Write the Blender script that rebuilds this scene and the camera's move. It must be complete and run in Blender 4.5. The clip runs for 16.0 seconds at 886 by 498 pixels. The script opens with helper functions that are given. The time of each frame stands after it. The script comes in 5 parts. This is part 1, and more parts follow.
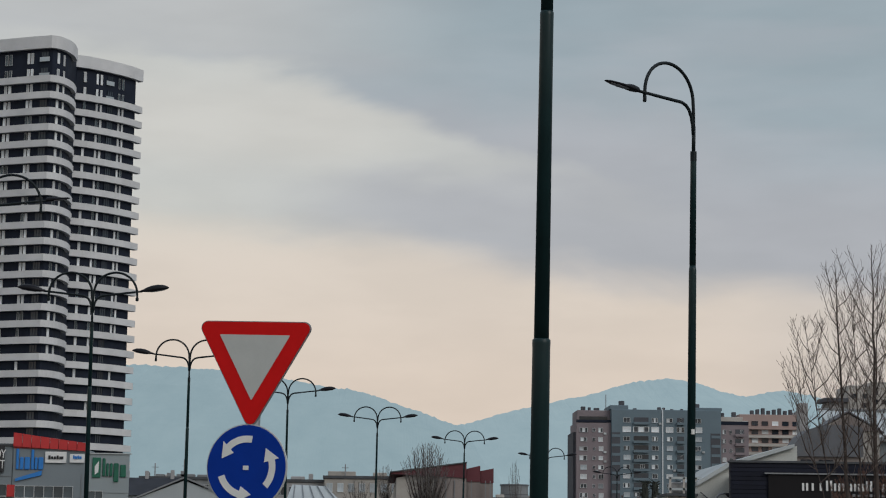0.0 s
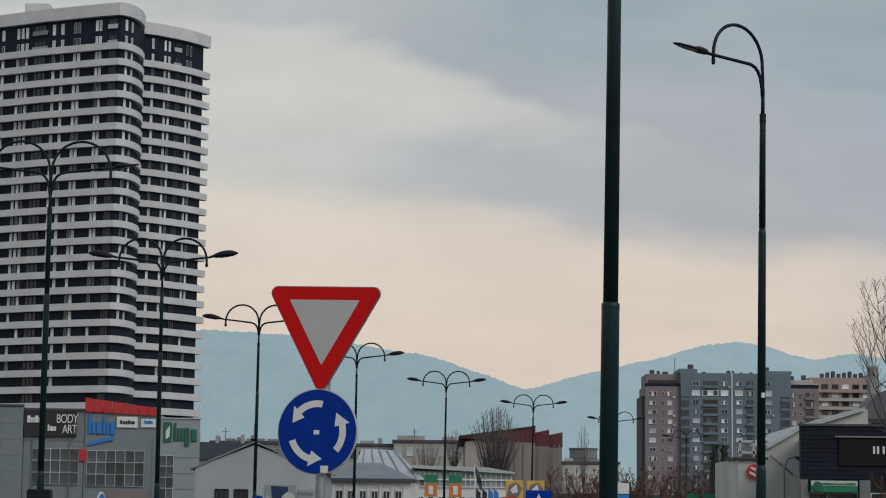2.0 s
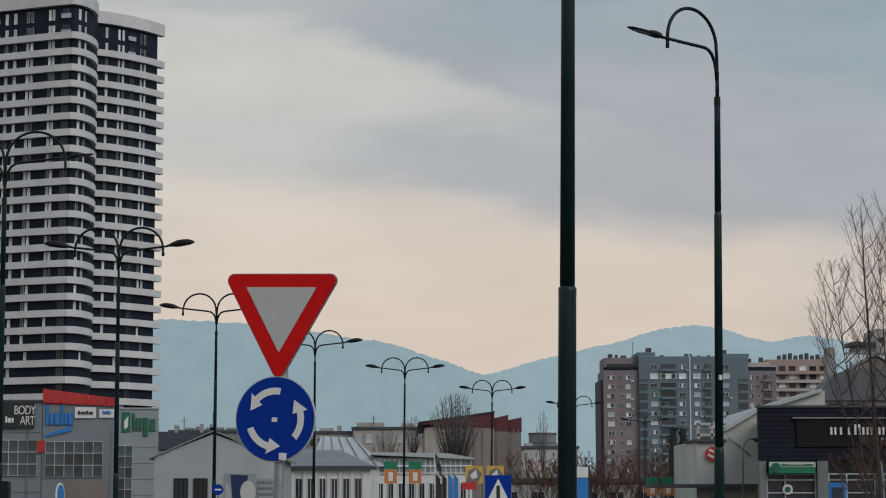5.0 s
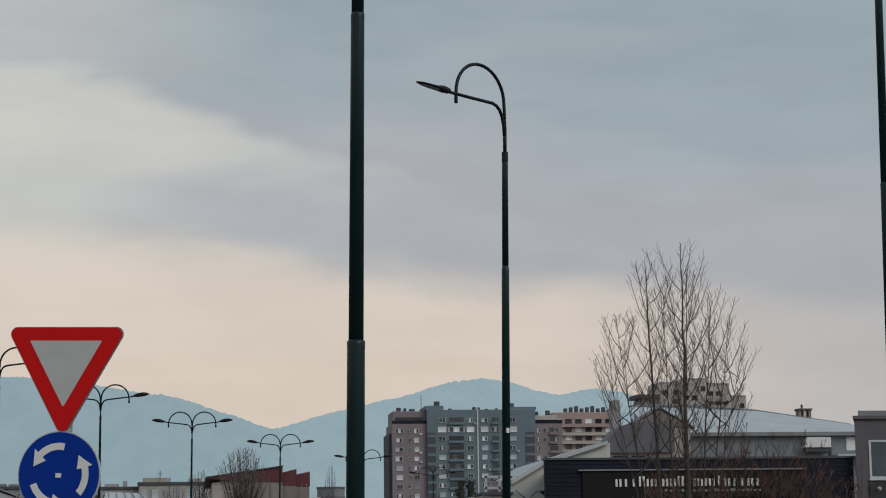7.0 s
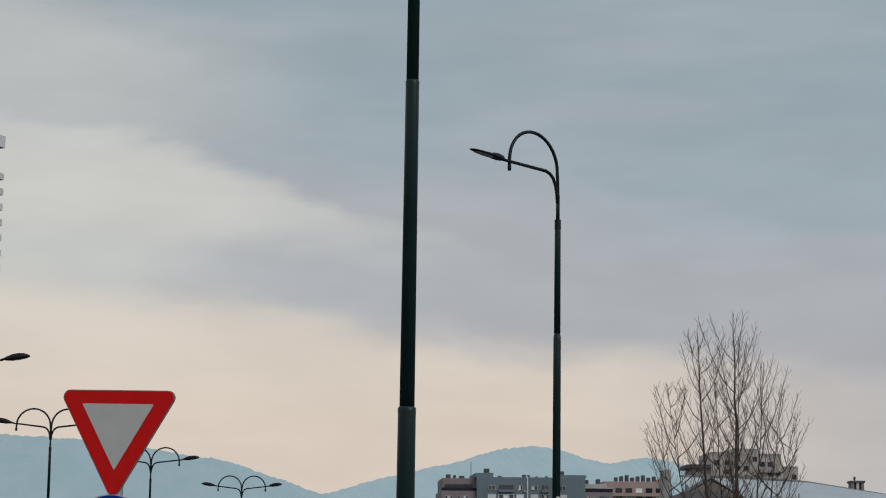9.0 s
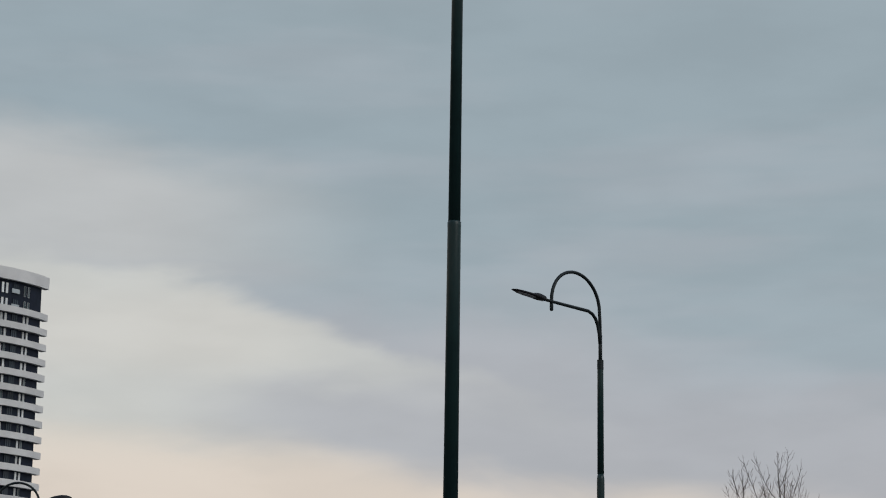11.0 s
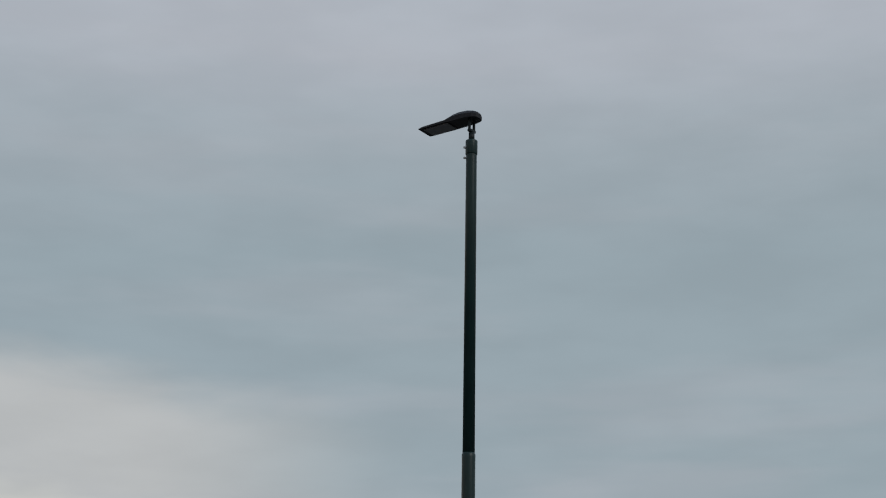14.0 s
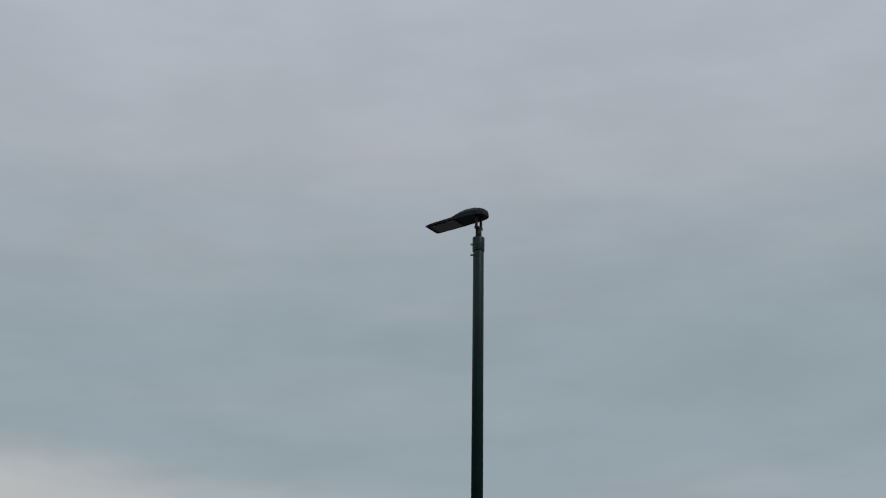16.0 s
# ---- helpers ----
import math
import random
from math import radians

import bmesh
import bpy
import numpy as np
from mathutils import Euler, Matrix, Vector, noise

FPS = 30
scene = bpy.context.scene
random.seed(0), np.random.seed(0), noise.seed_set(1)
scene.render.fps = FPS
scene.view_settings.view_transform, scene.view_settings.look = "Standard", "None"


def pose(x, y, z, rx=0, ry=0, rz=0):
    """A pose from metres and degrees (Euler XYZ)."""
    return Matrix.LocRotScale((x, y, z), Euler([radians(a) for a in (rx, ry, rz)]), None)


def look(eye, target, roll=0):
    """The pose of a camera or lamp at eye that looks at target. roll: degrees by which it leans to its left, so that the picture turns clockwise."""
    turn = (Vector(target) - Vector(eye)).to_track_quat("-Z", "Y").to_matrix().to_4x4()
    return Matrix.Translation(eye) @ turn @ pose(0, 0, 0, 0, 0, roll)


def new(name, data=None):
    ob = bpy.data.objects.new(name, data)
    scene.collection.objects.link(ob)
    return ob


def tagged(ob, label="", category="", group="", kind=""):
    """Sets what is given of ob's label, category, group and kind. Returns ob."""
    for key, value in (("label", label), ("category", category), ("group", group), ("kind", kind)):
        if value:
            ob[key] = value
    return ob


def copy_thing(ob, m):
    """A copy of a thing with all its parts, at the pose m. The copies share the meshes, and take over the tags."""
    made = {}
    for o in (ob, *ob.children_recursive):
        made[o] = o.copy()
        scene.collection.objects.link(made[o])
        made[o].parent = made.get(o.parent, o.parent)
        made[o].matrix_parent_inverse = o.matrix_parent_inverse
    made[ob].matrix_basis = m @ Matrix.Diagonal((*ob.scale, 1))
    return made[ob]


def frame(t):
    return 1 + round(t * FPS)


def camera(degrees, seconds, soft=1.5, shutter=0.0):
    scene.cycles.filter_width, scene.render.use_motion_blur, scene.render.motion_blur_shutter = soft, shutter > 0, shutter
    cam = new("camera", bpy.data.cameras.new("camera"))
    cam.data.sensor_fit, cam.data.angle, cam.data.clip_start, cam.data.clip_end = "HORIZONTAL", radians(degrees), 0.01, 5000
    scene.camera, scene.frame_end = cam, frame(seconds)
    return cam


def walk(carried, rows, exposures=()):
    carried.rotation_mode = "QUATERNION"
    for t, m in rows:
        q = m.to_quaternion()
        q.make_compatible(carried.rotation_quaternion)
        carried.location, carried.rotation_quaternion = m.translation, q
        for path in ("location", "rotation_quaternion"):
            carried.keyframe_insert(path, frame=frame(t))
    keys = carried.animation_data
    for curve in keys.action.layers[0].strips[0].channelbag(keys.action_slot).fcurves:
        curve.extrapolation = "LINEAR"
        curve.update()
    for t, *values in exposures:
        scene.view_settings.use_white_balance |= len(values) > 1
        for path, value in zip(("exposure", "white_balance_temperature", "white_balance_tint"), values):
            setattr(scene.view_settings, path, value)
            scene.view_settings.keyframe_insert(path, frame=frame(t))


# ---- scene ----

# ---- camera: held by hand, it stands and turns ----
EYE = Vector((0.0, 0.0, 1.7))
cam = camera(24.245, 16.0, soft=1.1)


def aim(yaw, pitch, roll, dx=0.0, dz=0.0):
    """A heading in degrees, from the standing point or a centimetre or two beside it (held by hand)."""
    a, e = radians(yaw), radians(pitch)
    way = Vector((math.sin(a) * math.cos(e), math.cos(a) * math.cos(e), math.sin(e)))
    eye = EYE + Vector((dx, 0.0, dz))
    return look(eye, eye + way * 10, roll)


walk(cam, [
    (0.0, aim(1.855, 8.435, 0.724, -0.000, 0.001)),
    (0.5, aim(0.429, 8.031, 0.810, -0.003, 0.004)),
    (1.0, aim(0.170, 7.685, 0.789, -0.002, 0.004)),
    (1.5, aim(0.063, 7.510, 0.723, -0.005, 0.005)),
    (2.0, aim(-0.034, 7.421, 0.685, -0.008, 0.002)),
    (2.5, aim(-0.032, 7.302, 0.677, -0.011, 0.002)),
    (3.0, aim(0.029, 7.149, 0.479, -0.012, 0.000)),
    (3.2, aim(-0.050, 7.115, 0.437, -0.012, -0.001)),
    (5.3, aim(1.878, 7.044, -0.427, 0.006, -0.004)),
    (5.5, aim(2.755, 7.295, -0.477, 0.011, -0.004)),
    (6.0, aim(4.742, 7.896, -0.730, 0.012, 0.001)),
    (6.5, aim(6.963, 8.245, -0.943, 0.006, -0.003)),
    (7.0, aim(7.085, 8.494, -0.736, 0.001, -0.005)),
    (7.5, aim(6.321, 8.935, -0.385, -0.002, -0.002)),
    (8.0, aim(6.102, 9.436, -0.168, 0.000, 0.003)),
    (8.2, aim(5.998, 9.677, -0.090, -0.004, -0.000)),
    (10.3, aim(4.697, 12.241, 0.144, -0.002, 0.026)),
    (10.5, aim(4.497, 12.821, 0.144, -0.003, 0.030)),
    (11.0, aim(4.429, 14.224, 0.193, -0.005, 0.013)),
    (11.5, aim(4.403, 15.916, 0.211, -0.010, -0.001)),
    (12.0, aim(4.365, 17.196, 0.127, -0.006, -0.003)),
    (12.5, aim(4.254, 18.152, 0.094, -0.003, -0.006)),
    (13.0, aim(4.151, 18.875, 0.127, -0.004, -0.010)),
    (13.5, aim(4.084, 19.896, 0.055, -0.002, -0.006)),
    (14.0, aim(3.993, 20.691, 0.132, -0.001, -0.003)),
    (14.5, aim(3.819, 21.649, -0.025, -0.001, -0.002)),
    (15.0, aim(3.771, 22.473, 0.047, -0.001, -0.002)),
    (15.5, aim(3.861, 23.060, 0.041, -0.001, -0.001)),
    (16.0, aim(3.773, 23.379, 0.054, -0.001, -0.000)),
], exposures=[(0.0, 0.03), (3.0, 0.03), (5.5, -0.02), (8.0, 0.0), (10.5, 0.04), (12.0, 0.06), (13.0, 0.04), (14.0, 0.0), (14.5, -0.01), (16.0, -0.05)])

# ---- world and sun ----
SUN_AZ, SUN_EL = 138.0, 34.0
world = bpy.data.worlds.new("overcast_evening")
scene.world = world
world.use_nodes = True
wn, wl = world.node_tree.nodes, world.node_tree.links
wn.clear()


def wnode(kind, **kw):
    n = wn.new(kind)
    for k, v in kw.items():
        if k == "operation":
            n.operation = v
        elif k == "blend_type":
            n.blend_type = v
    return n


def srgb(r, g, b):
    def f(c):
        c /= 255.0
        return c / 12.92 if c <= 0.04045 else ((c + 0.055) / 1.055) ** 2.4
    return (f(r), f(g), f(b), 1.0)


def fill_ramp(ramp, stops):
    e = ramp.elements
    while len(e) < len(stops):
        e.new(0.5)
    for el, (p, c) in zip(e, stops):
        el.position, el.color = p, c


coord = wnode("ShaderNodeTexCoord")
sep = wnode("ShaderNodeSeparateXYZ")
wl.new(coord.outputs["Generated"], sep.inputs["Vector"])


def cloud_noise(scale, location, detail, rough, distort=0.0):
    """Noise drawn out into flat layers."""
    mp = wnode("ShaderNodeMapping")
    mp.inputs["Scale"].default_value, mp.inputs["Location"].default_value = scale, location
    no = wnode("ShaderNodeTexNoise")
    no.inputs["Scale"].default_value, no.inputs["Detail"].default_value = 1.0, detail
    no.inputs["Roughness"].default_value, no.inputs["Distortion"].default_value = rough, distort
    wl.new(coord.outputs["Generated"], mp.inputs["Vector"])
    wl.new(mp.outputs["Vector"], no.inputs["Vector"])
    return no.outputs["Fac"]


def mul_add(a, k, c):
    m = wnode("ShaderNodeMath", operation="MULTIPLY_ADD")
    m.inputs[1].default_value = k
    wl.new(a, m.inputs[0])
    if isinstance(c, float):
        m.inputs[2].default_value = c
    else:
        wl.new(c, m.inputs[2])
    return m.outputs[0]


def times(a, b):
    m = wnode("ShaderNodeMath", operation="MULTIPLY")
    wl.new(a, m.inputs[0])
    wl.new(b, m.inputs[1])
    return m.outputs[0]


def step(value, low, high, start=0.0, end=1.0):
    r = wnode("ShaderNodeMapRange")
    r.interpolation_type = "SMOOTHSTEP"
    for key, v in (("From Min", low), ("From Max", high), ("To Min", start), ("To Max", end)):
        r.inputs[key].default_value = v
    wl.new(value, r.inputs["Value"])
    return r.outputs["Result"]


def over(under, colour, mask):
    m = wnode("ShaderNodeMixRGB")
    wl.new(mask, m.inputs[0])
    wl.new(under, m.inputs[1])
    if isinstance(colour, tuple):
        m.inputs[2].default_value = colour
    else:
        wl.new(colour, m.inputs[2])
    return m.outputs[0]


def line_of(stops):
    """A height (in degrees above the horizon) that follows the heading (in degrees)."""
    r = wnode("ShaderNodeValToRGB")
    fill_ramp(r.color_ramp, [((az + 12) / 40, (el / 40, el / 40, el / 40, 1)) for az, el in stops])
    wl.new(heading, r.inputs["Fac"])
    return r.outputs["Color"]


def under_line(stops, wobble, soft):
    """1 under the line, 0 above it, over a soft edge that billows with the clouds."""
    return step(mul_add(billow, wobble / 40, mul_add(line_of(stops), 1.0, neg_height)), -soft / 40, soft / 40)


heading = mul_add(sep.outputs["X"], 57.3 / 40, 0.3)
height = mul_add(sep.outputs["Z"], 57.3 / 40, 0.0)
neg_height = mul_add(sep.outputs["Z"], -57.3 / 40, 0.0)
billow = mul_add(cloud_noise((9.0, 9.0, 26.0), (0.3, 0.2, 0.7), 5.0, 0.5, 0.3), 2.0, -1.0)
# the blue-grey cloud sheet
sheet = wnode("ShaderNodeValToRGB")
fill_ramp(sheet.color_ramp, [(el / 40, srgb(*c)) for el, c in (
    (2, (186, 176, 172)), (6, (180, 174, 173)), (8.5, (167, 171, 176)), (11, (157, 169, 176)), (14, (151, 165, 172)), (17, (150, 164, 171)),
    (20, (149, 163, 170)), (22.5, (157, 168, 175)), (25.5, (174, 180, 188)), (30, (180, 187, 196)), (40, (172, 186, 204)))])
wl.new(mul_add(billow, 0.03, height), sheet.inputs["Fac"])
veil = sheet.outputs["Color"]
# thin paler streaks in it
streaks = step(cloud_noise((4.0, 4.0, 30.0), (1.7, 0.4, 0.2), 4.0, 0.5), 0.48, 0.72)
veil = over(veil, srgb(180, 181, 187), times(streaks, step(height, 0.2, 0.6, 0.34, 0.2)))
left = step(heading, 0.40, 0.18)
pale_edge = times(under_line([(-12, 16.9), (-4, 16.6), (2, 15.6), (6, 14.0)], 1.2, 0.8), left)
veil = over(veil, srgb(184, 186, 186), times(pale_edge, step(height, 0.30, 0.345)))
# the lit cream cloud under the sheet, and the lilac grey beside it
lilac = times(under_line([(-12, 13.6), (0, 12.6), (3, 12.2), (8, 12.6), (12, 10.5), (16, 9.0)], 1.6, 1.2), step(heading, 0.66, 0.46))
veil = over(veil, srgb(171, 174, 179), lilac)
cream = under_line([(-12, 13.9), (-6.5, 13.7), (-4.2, 13.3), (-2.0, 13.0), (0.0, 12.3), (2, 11.4), (5, 10.6), (9, 9.6), (12, 7.0)], 1.5, 0.4)
veil = over(veil, srgb(196, 197, 193), times(cream, step(heading, 0.52, 0.28, 0.35, 1.0)))
glow = times(step(height, 0.25, 0.285), step(height, 0.335, 0.30))
veil = over(veil, srgb(203, 201, 195), times(times(glow, cream), step(heading, 0.36, 0.25, 0.0, 0.8)))
# a greyer layer under it, and the warm light along the horizon
grey_layer = times(under_line([(-12, 9.2), (-5, 9.6), (0, 10.3), (6, 10.2), (12, 9.6)], 1.6, 0.9), step(heading, 0.16, 0.34, 0.0, 0.85))
veil = over(veil, srgb(171, 173, 178), grey_layer)
warm = wnode("ShaderNodeValToRGB")
fill_ramp(warm.color_ramp, [(0.0, srgb(215, 198, 183)), (0.12, srgb(217, 202, 188)), (0.20, srgb(215, 204, 192)), (0.25, srgb(207, 203, 193))])
wl.new(height, warm.inputs["Fac"])
glowing = under_line([(-12, 9.8), (-4, 9.3), (-1, 8.5), (3, 8.0), (7, 7.6), (11, 7.4), (16, 7.0), (24, 6.4)], 1.3, 0.8)
veil = over(veil, warm.outputs["Color"], times(glowing, step(heading, 0.80, 0.48, 0.22, 1.0)))
# broad lighter and greyer patches
shade = wnode("ShaderNodeVectorMath", operation="SCALE")
wl.new(veil, shade.inputs[0])
wl.new(step(cloud_noise((14.0, 14.0, 45.0), (0.9, 0.4, 0.2), 6.0, 0.5), 0.3, 0.7, 0.965, 1.035), shade.inputs["Scale"])
sky = wnode("ShaderNodeTexSky")
sky.sky_type = "NISHITA"
sky.sun_disc = False
sky.sun_elevation, sky.sun_rotation = radians(SUN_EL), radians(SUN_AZ)
sky.air_density, sky.dust_density = 1.0, 3.0
bg_clouds, bg_sky, total = wnode("ShaderNodeBackground"), wnode("ShaderNodeBackground"), wnode("ShaderNodeAddShader")
bg_clouds.inputs["Strength"].default_value = 0.96
bg_sky.inputs["Strength"].default_value = 0.006
wl.new(shade.outputs[0], bg_clouds.inputs["Color"])
wl.new(sky.outputs["Color"], bg_sky.inputs["Color"])
wl.new(bg_clouds.outputs[0], total.inputs[0])
wl.new(bg_sky.outputs[0], total.inputs[1])
wout = wnode("ShaderNodeOutputWorld")
wl.new(total.outputs[0], wout.inputs["Surface"])

sun = new("sun", bpy.data.lights.new("sun", "SUN"))
sun.data.energy, sun.data.angle, sun.data.color = 1.0, radians(35), (1.0, 0.97, 0.94)
sun_way = Vector((math.sin(radians(SUN_AZ)) * math.cos(radians(SUN_EL)), math.cos(radians(SUN_AZ)) * math.cos(radians(SUN_EL)), math.sin(radians(SUN_EL))))
sun.matrix_world = look(sun_way * 100, (0, 0, 0))
scene.view_settings.exposure = 0.0


# ---- materials ----
def material(name, colour, rough=0.6, metal=0.0, scale=6.0, vary=0.12, bump=0.0, fine=60.0, island=0.0, coat=0.0, streak=0.0, spec=0.4):
    """Paint, render, metal or bark: a base colour with stains at a large scale, grain at a small one, and relief."""
    m = bpy.data.materials.new(name)
    m.use_nodes = True
    n, l = m.node_tree.nodes, m.node_tree.links
    p = n["Principled BSDF"]
    p.inputs["Roughness"].default_value, p.inputs["Metallic"].default_value = rough, metal
    p.inputs["Coat Weight"].default_value = coat
    p.inputs["Specular IOR Level"].default_value = spec
    tc = n.new("ShaderNodeTexCoord")
    mp = n.new("ShaderNodeMapping")
    mp.inputs["Scale"].default_value = (1, 1, 1 if not streak else streak)
    l.new(tc.outputs["Object"], mp.inputs["Vector"])
    big, small = n.new("ShaderNodeTexNoise"), n.new("ShaderNodeTexNoise")
    big.inputs["Scale"].default_value, big.inputs["Detail"].default_value = scale, 6.0
    small.inputs["Scale"].default_value, small.inputs["Detail"].default_value = fine, 3.0
    l.new(mp.outputs["Vector"], big.inputs["Vector"])
    l.new(tc.outputs["Object"], small.inputs["Vector"])
    add = n.new("ShaderNodeMath")
    add.operation = "MULTIPLY_ADD"
    add.inputs[1].default_value = 0.35
    l.new(small.outputs["Fac"], add.inputs[0])
    l.new(big.outputs["Fac"], add.inputs[2])
    rng = n.new("ShaderNodeMapRange")
    rng.inputs["From Min"].default_value, rng.inputs["From Max"].default_value = 0.35, 1.0
    rng.inputs["To Min"].default_value, rng.inputs["To Max"].default_value = 1 - vary, 1 + vary
    l.new(add.outputs[0], rng.inputs["Value"])
    value = rng.outputs["Result"]
    if island:
        info = n.new("ShaderNodeObjectInfo")
        r2 = n.new("ShaderNodeMapRange")
        r2.inputs["To Min"].default_value, r2.inputs["To Max"].default_value = 1 - island, 1 + island
        l.new(info.outputs["Random"], r2.inputs["Value"])
        mul = n.new("ShaderNodeMath")
        mul.operation = "MULTIPLY"
        l.new(value, mul.inputs[0])
        l.new(r2.outputs["Result"], mul.inputs[1])
        value = mul.outputs[0]
    sc = n.new("ShaderNodeVectorMath")
    sc.operation = "SCALE"
    sc.inputs[0].default_value = colour[:3]
    l.new(value, sc.inputs["Scale"])
    l.new(sc.outputs[0], p.inputs["Base Color"])
    if bump:
        b = n.new("ShaderNodeBump")
        b.inputs["Strength"].default_value, b.inputs["Distance"].default_value = bump, 0.02
        l.new(add.outputs[0], b.inputs["Height"])
        l.new(b.outputs["Normal"], p.inputs["Normal"])
    return m


POLE_GREEN = material("dark_green_pole_paint", (0.007, 0.024, 0.025), 0.38, 0.0, 3.0, 0.25, 0.1, spec=0.26)
LAMP_DARK = material("dark_lamp_metal", (0.007, 0.012, 0.014), 0.5, 0.0, 4.0, 0.2, spec=0.2)
LAMP_GREY = material("grey_luminaire_casting", (0.009, 0.009, 0.012), 0.5, 0.0, 8.0, 0.2, spec=0.2)
LED_PANEL = material("led_glass", (0.12, 0.12, 0.13), 0.25, 0.0, 20.0, 0.1)
SIGN_RED = material("sign_red_film", (0.63, 0.008, 0.008), 0.6, 0.0, 6.0, 0.1, spec=0.12)
SIGN_WHITE = material("sign_white_film", (0.50, 0.51, 0.48), 0.5, 0.0, 6.0, 0.08)
SIGN_BLUE = material("sign_blue_film", (0.001, 0.034, 0.29), 0.6, 0.0, 6.0, 0.12, spec=0.12)
ARROW_WHITE = material("sign_arrow_film", (0.74, 0.74, 0.70), 0.4, 0.0, 9.0, 0.06)
GALVANISED = material("galvanised_steel", (0.24, 0.25, 0.26), 0.5, 0.4, 12.0, 0.2)
BAND_WHITE = material("white_balcony_render", (0.60, 0.60, 0.595), 0.7, 0.0, 0.25, 0.14, 0.1, 8.0, island=0.04)
TOWER_DARK = material("dark_cladding", (0.015, 0.020, 0.033), 0.7, 0.0, 0.4, 0.3, 0.0, 6.0, spec=0.15)
GLASS_DARK = material("dark_window_glass", (0.03, 0.04, 0.05), 0.08, 0.0, 0.6, 0.4, island=0.5)
GLASS_PALE = material("grey_blue_window_glass", (0.055, 0.075, 0.085), 0.12, 0.0, 0.9, 0.45, island=0.5)
CURTAIN = material("curtained_window", (0.60, 0.63, 0.64), 0.5, 0.0, 0.8, 0.3, island=0.35)
FLAT_BLIND = material("pale_blinds", (0.36, 0.40, 0.42), 0.6, 0.0, 0.8, 0.3, island=0.45)
FRAME_DULL = material("dull_white_frame", (0.46, 0.48, 0.48), 0.6, 0.0, 2.0, 0.2, island=0.3)
FRAME_WHITE = material("white_window_frame", (0.70, 0.70, 0.69), 0.5, 0.0, 2.0, 0.12, island=0.15)
CLAD_GREY = material("grey_metal_cladding", (0.195, 0.226, 0.242), 0.5, 0.1, 0.35, 0.12, 0.05, 12.0, island=0.05)
CLAD_LIGHT = material("light_grey_cladding", (0.285, 0.325, 0.335), 0.5, 0.1, 0.35, 0.1, 0.05, 12.0, island=0.05)
RED_PANEL = material("red_metal_panel", (0.50, 0.035, 0.035), 0.45, 0.0, 1.0, 0.14, island=0.08)
BLACK_SIGN = material("black_sign_board", (0.025, 0.025, 0.027), 0.5, 0.0, 2.0, 0.2)
LOGO_BLUE = material("blue_sign", (0.03, 0.20, 0.55), 0.45, 0.0, 2.0, 0.1)
LOGO_NAVY = material("navy_paint", (0.012, 0.03, 0.09), 0.6, 0.0, 2.0, 0.2)
LOGO_GREEN = material("green_sign", (0.02, 0.13, 0.08), 0.45, 0.0, 2.0, 0.15)
LETTER_WHITE = material("white_sign_letters", (0.72, 0.72, 0.70), 0.45, 0.0, 4.0, 0.06)
HOUSE_GREY = material("pale_grey_render", (0.36, 0.39, 0.395), 0.8, 0.0, 0.5, 0.16, 0.06, 14.0, streak=0.3)
SHED_PALE = material("stained_pale_render", (0.49, 0.50, 0.465), 0.85, 0.0, 0.45, 0.28, 0.1, 12.0, streak=0.25)
ROOF_GREY = material("grey_roof_sheet", (0.20, 0.21, 0.215), 0.6, 0.1, 0.5, 0.25, 0.1, 10.0)
ROOF_SLATE = material("dark_slate", (0.032, 0.035, 0.042), 0.7, 0.0, 0.6, 0.3, 0.1, 12.0, spec=0.2)
ROOF_MID = material("slate_grey_sheet", (0.115, 0.12, 0.13), 0.6, 0.1, 0.5, 0.25, 0.1, 10.0)
ROOF_PALE = material("pale_roof_sheet", (0.42, 0.45, 0.445), 0.6, 0.0, 0.4, 0.14, 0.05, 10.0)
ROOF_DARK = material("dark_roof_felt", (0.07, 0.075, 0.08), 0.8, 0.0, 0.5, 0.3, 0.1, 10.0)
WALL_WHITE = material("white_wall_render", (0.68, 0.68, 0.66), 0.7, 0.0, 0.5, 0.12, 0.1, 14.0)
WALL_BEIGE = material("weathered_beige_wall", (0.36, 0.335, 0.30), 0.85, 0.0, 0.4, 0.25, 0.2, 10.0)
WALL_BROWN = material("brown_stained_concrete", (0.21, 0.18, 0.165), 0.85, 0.0, 0.25, 0.35, 0.2, 8.0, streak=0.15)
BRICK_RED = material("dark_red_fascia", (0.11, 0.026, 0.032), 0.6, 0.0, 0.5, 0.2)
APT_PINK = material("pinkish_brown_render", (0.225, 0.19, 0.198), 0.85, 0.0, 0.12, 0.16, 0.1, 3.0)
APT_BLUE = material("blue_grey_render", (0.135, 0.182, 0.208), 0.85, 0.0, 0.12, 0.14, 0.1, 3.0)
APT_SALMON = material("salmon_render", (0.37, 0.275, 0.245), 0.85, 0.0, 0.12, 0.14, 0.1, 3.0)
APT_CREAM = material("cream_concrete", (0.46, 0.43, 0.39), 0.85, 0.0, 0.15, 0.2, 0.1, 3.0)
APT_DARK = material("dark_grey_render", (0.075, 0.078, 0.088), 0.85, 0.0, 0.15, 0.2, 0.1, 3.0)
APT_GREY = material("grey_concrete", (0.34, 0.335, 0.33), 0.85, 0.0, 0.15, 0.2, 0.1, 3.0)
STORE_DARK = material("charcoal_metal_cladding", (0.010, 0.012, 0.022), 0.65, 0.0, 0.8, 0.25, 0.05, 20.0, island=0.15, spec=0.2)
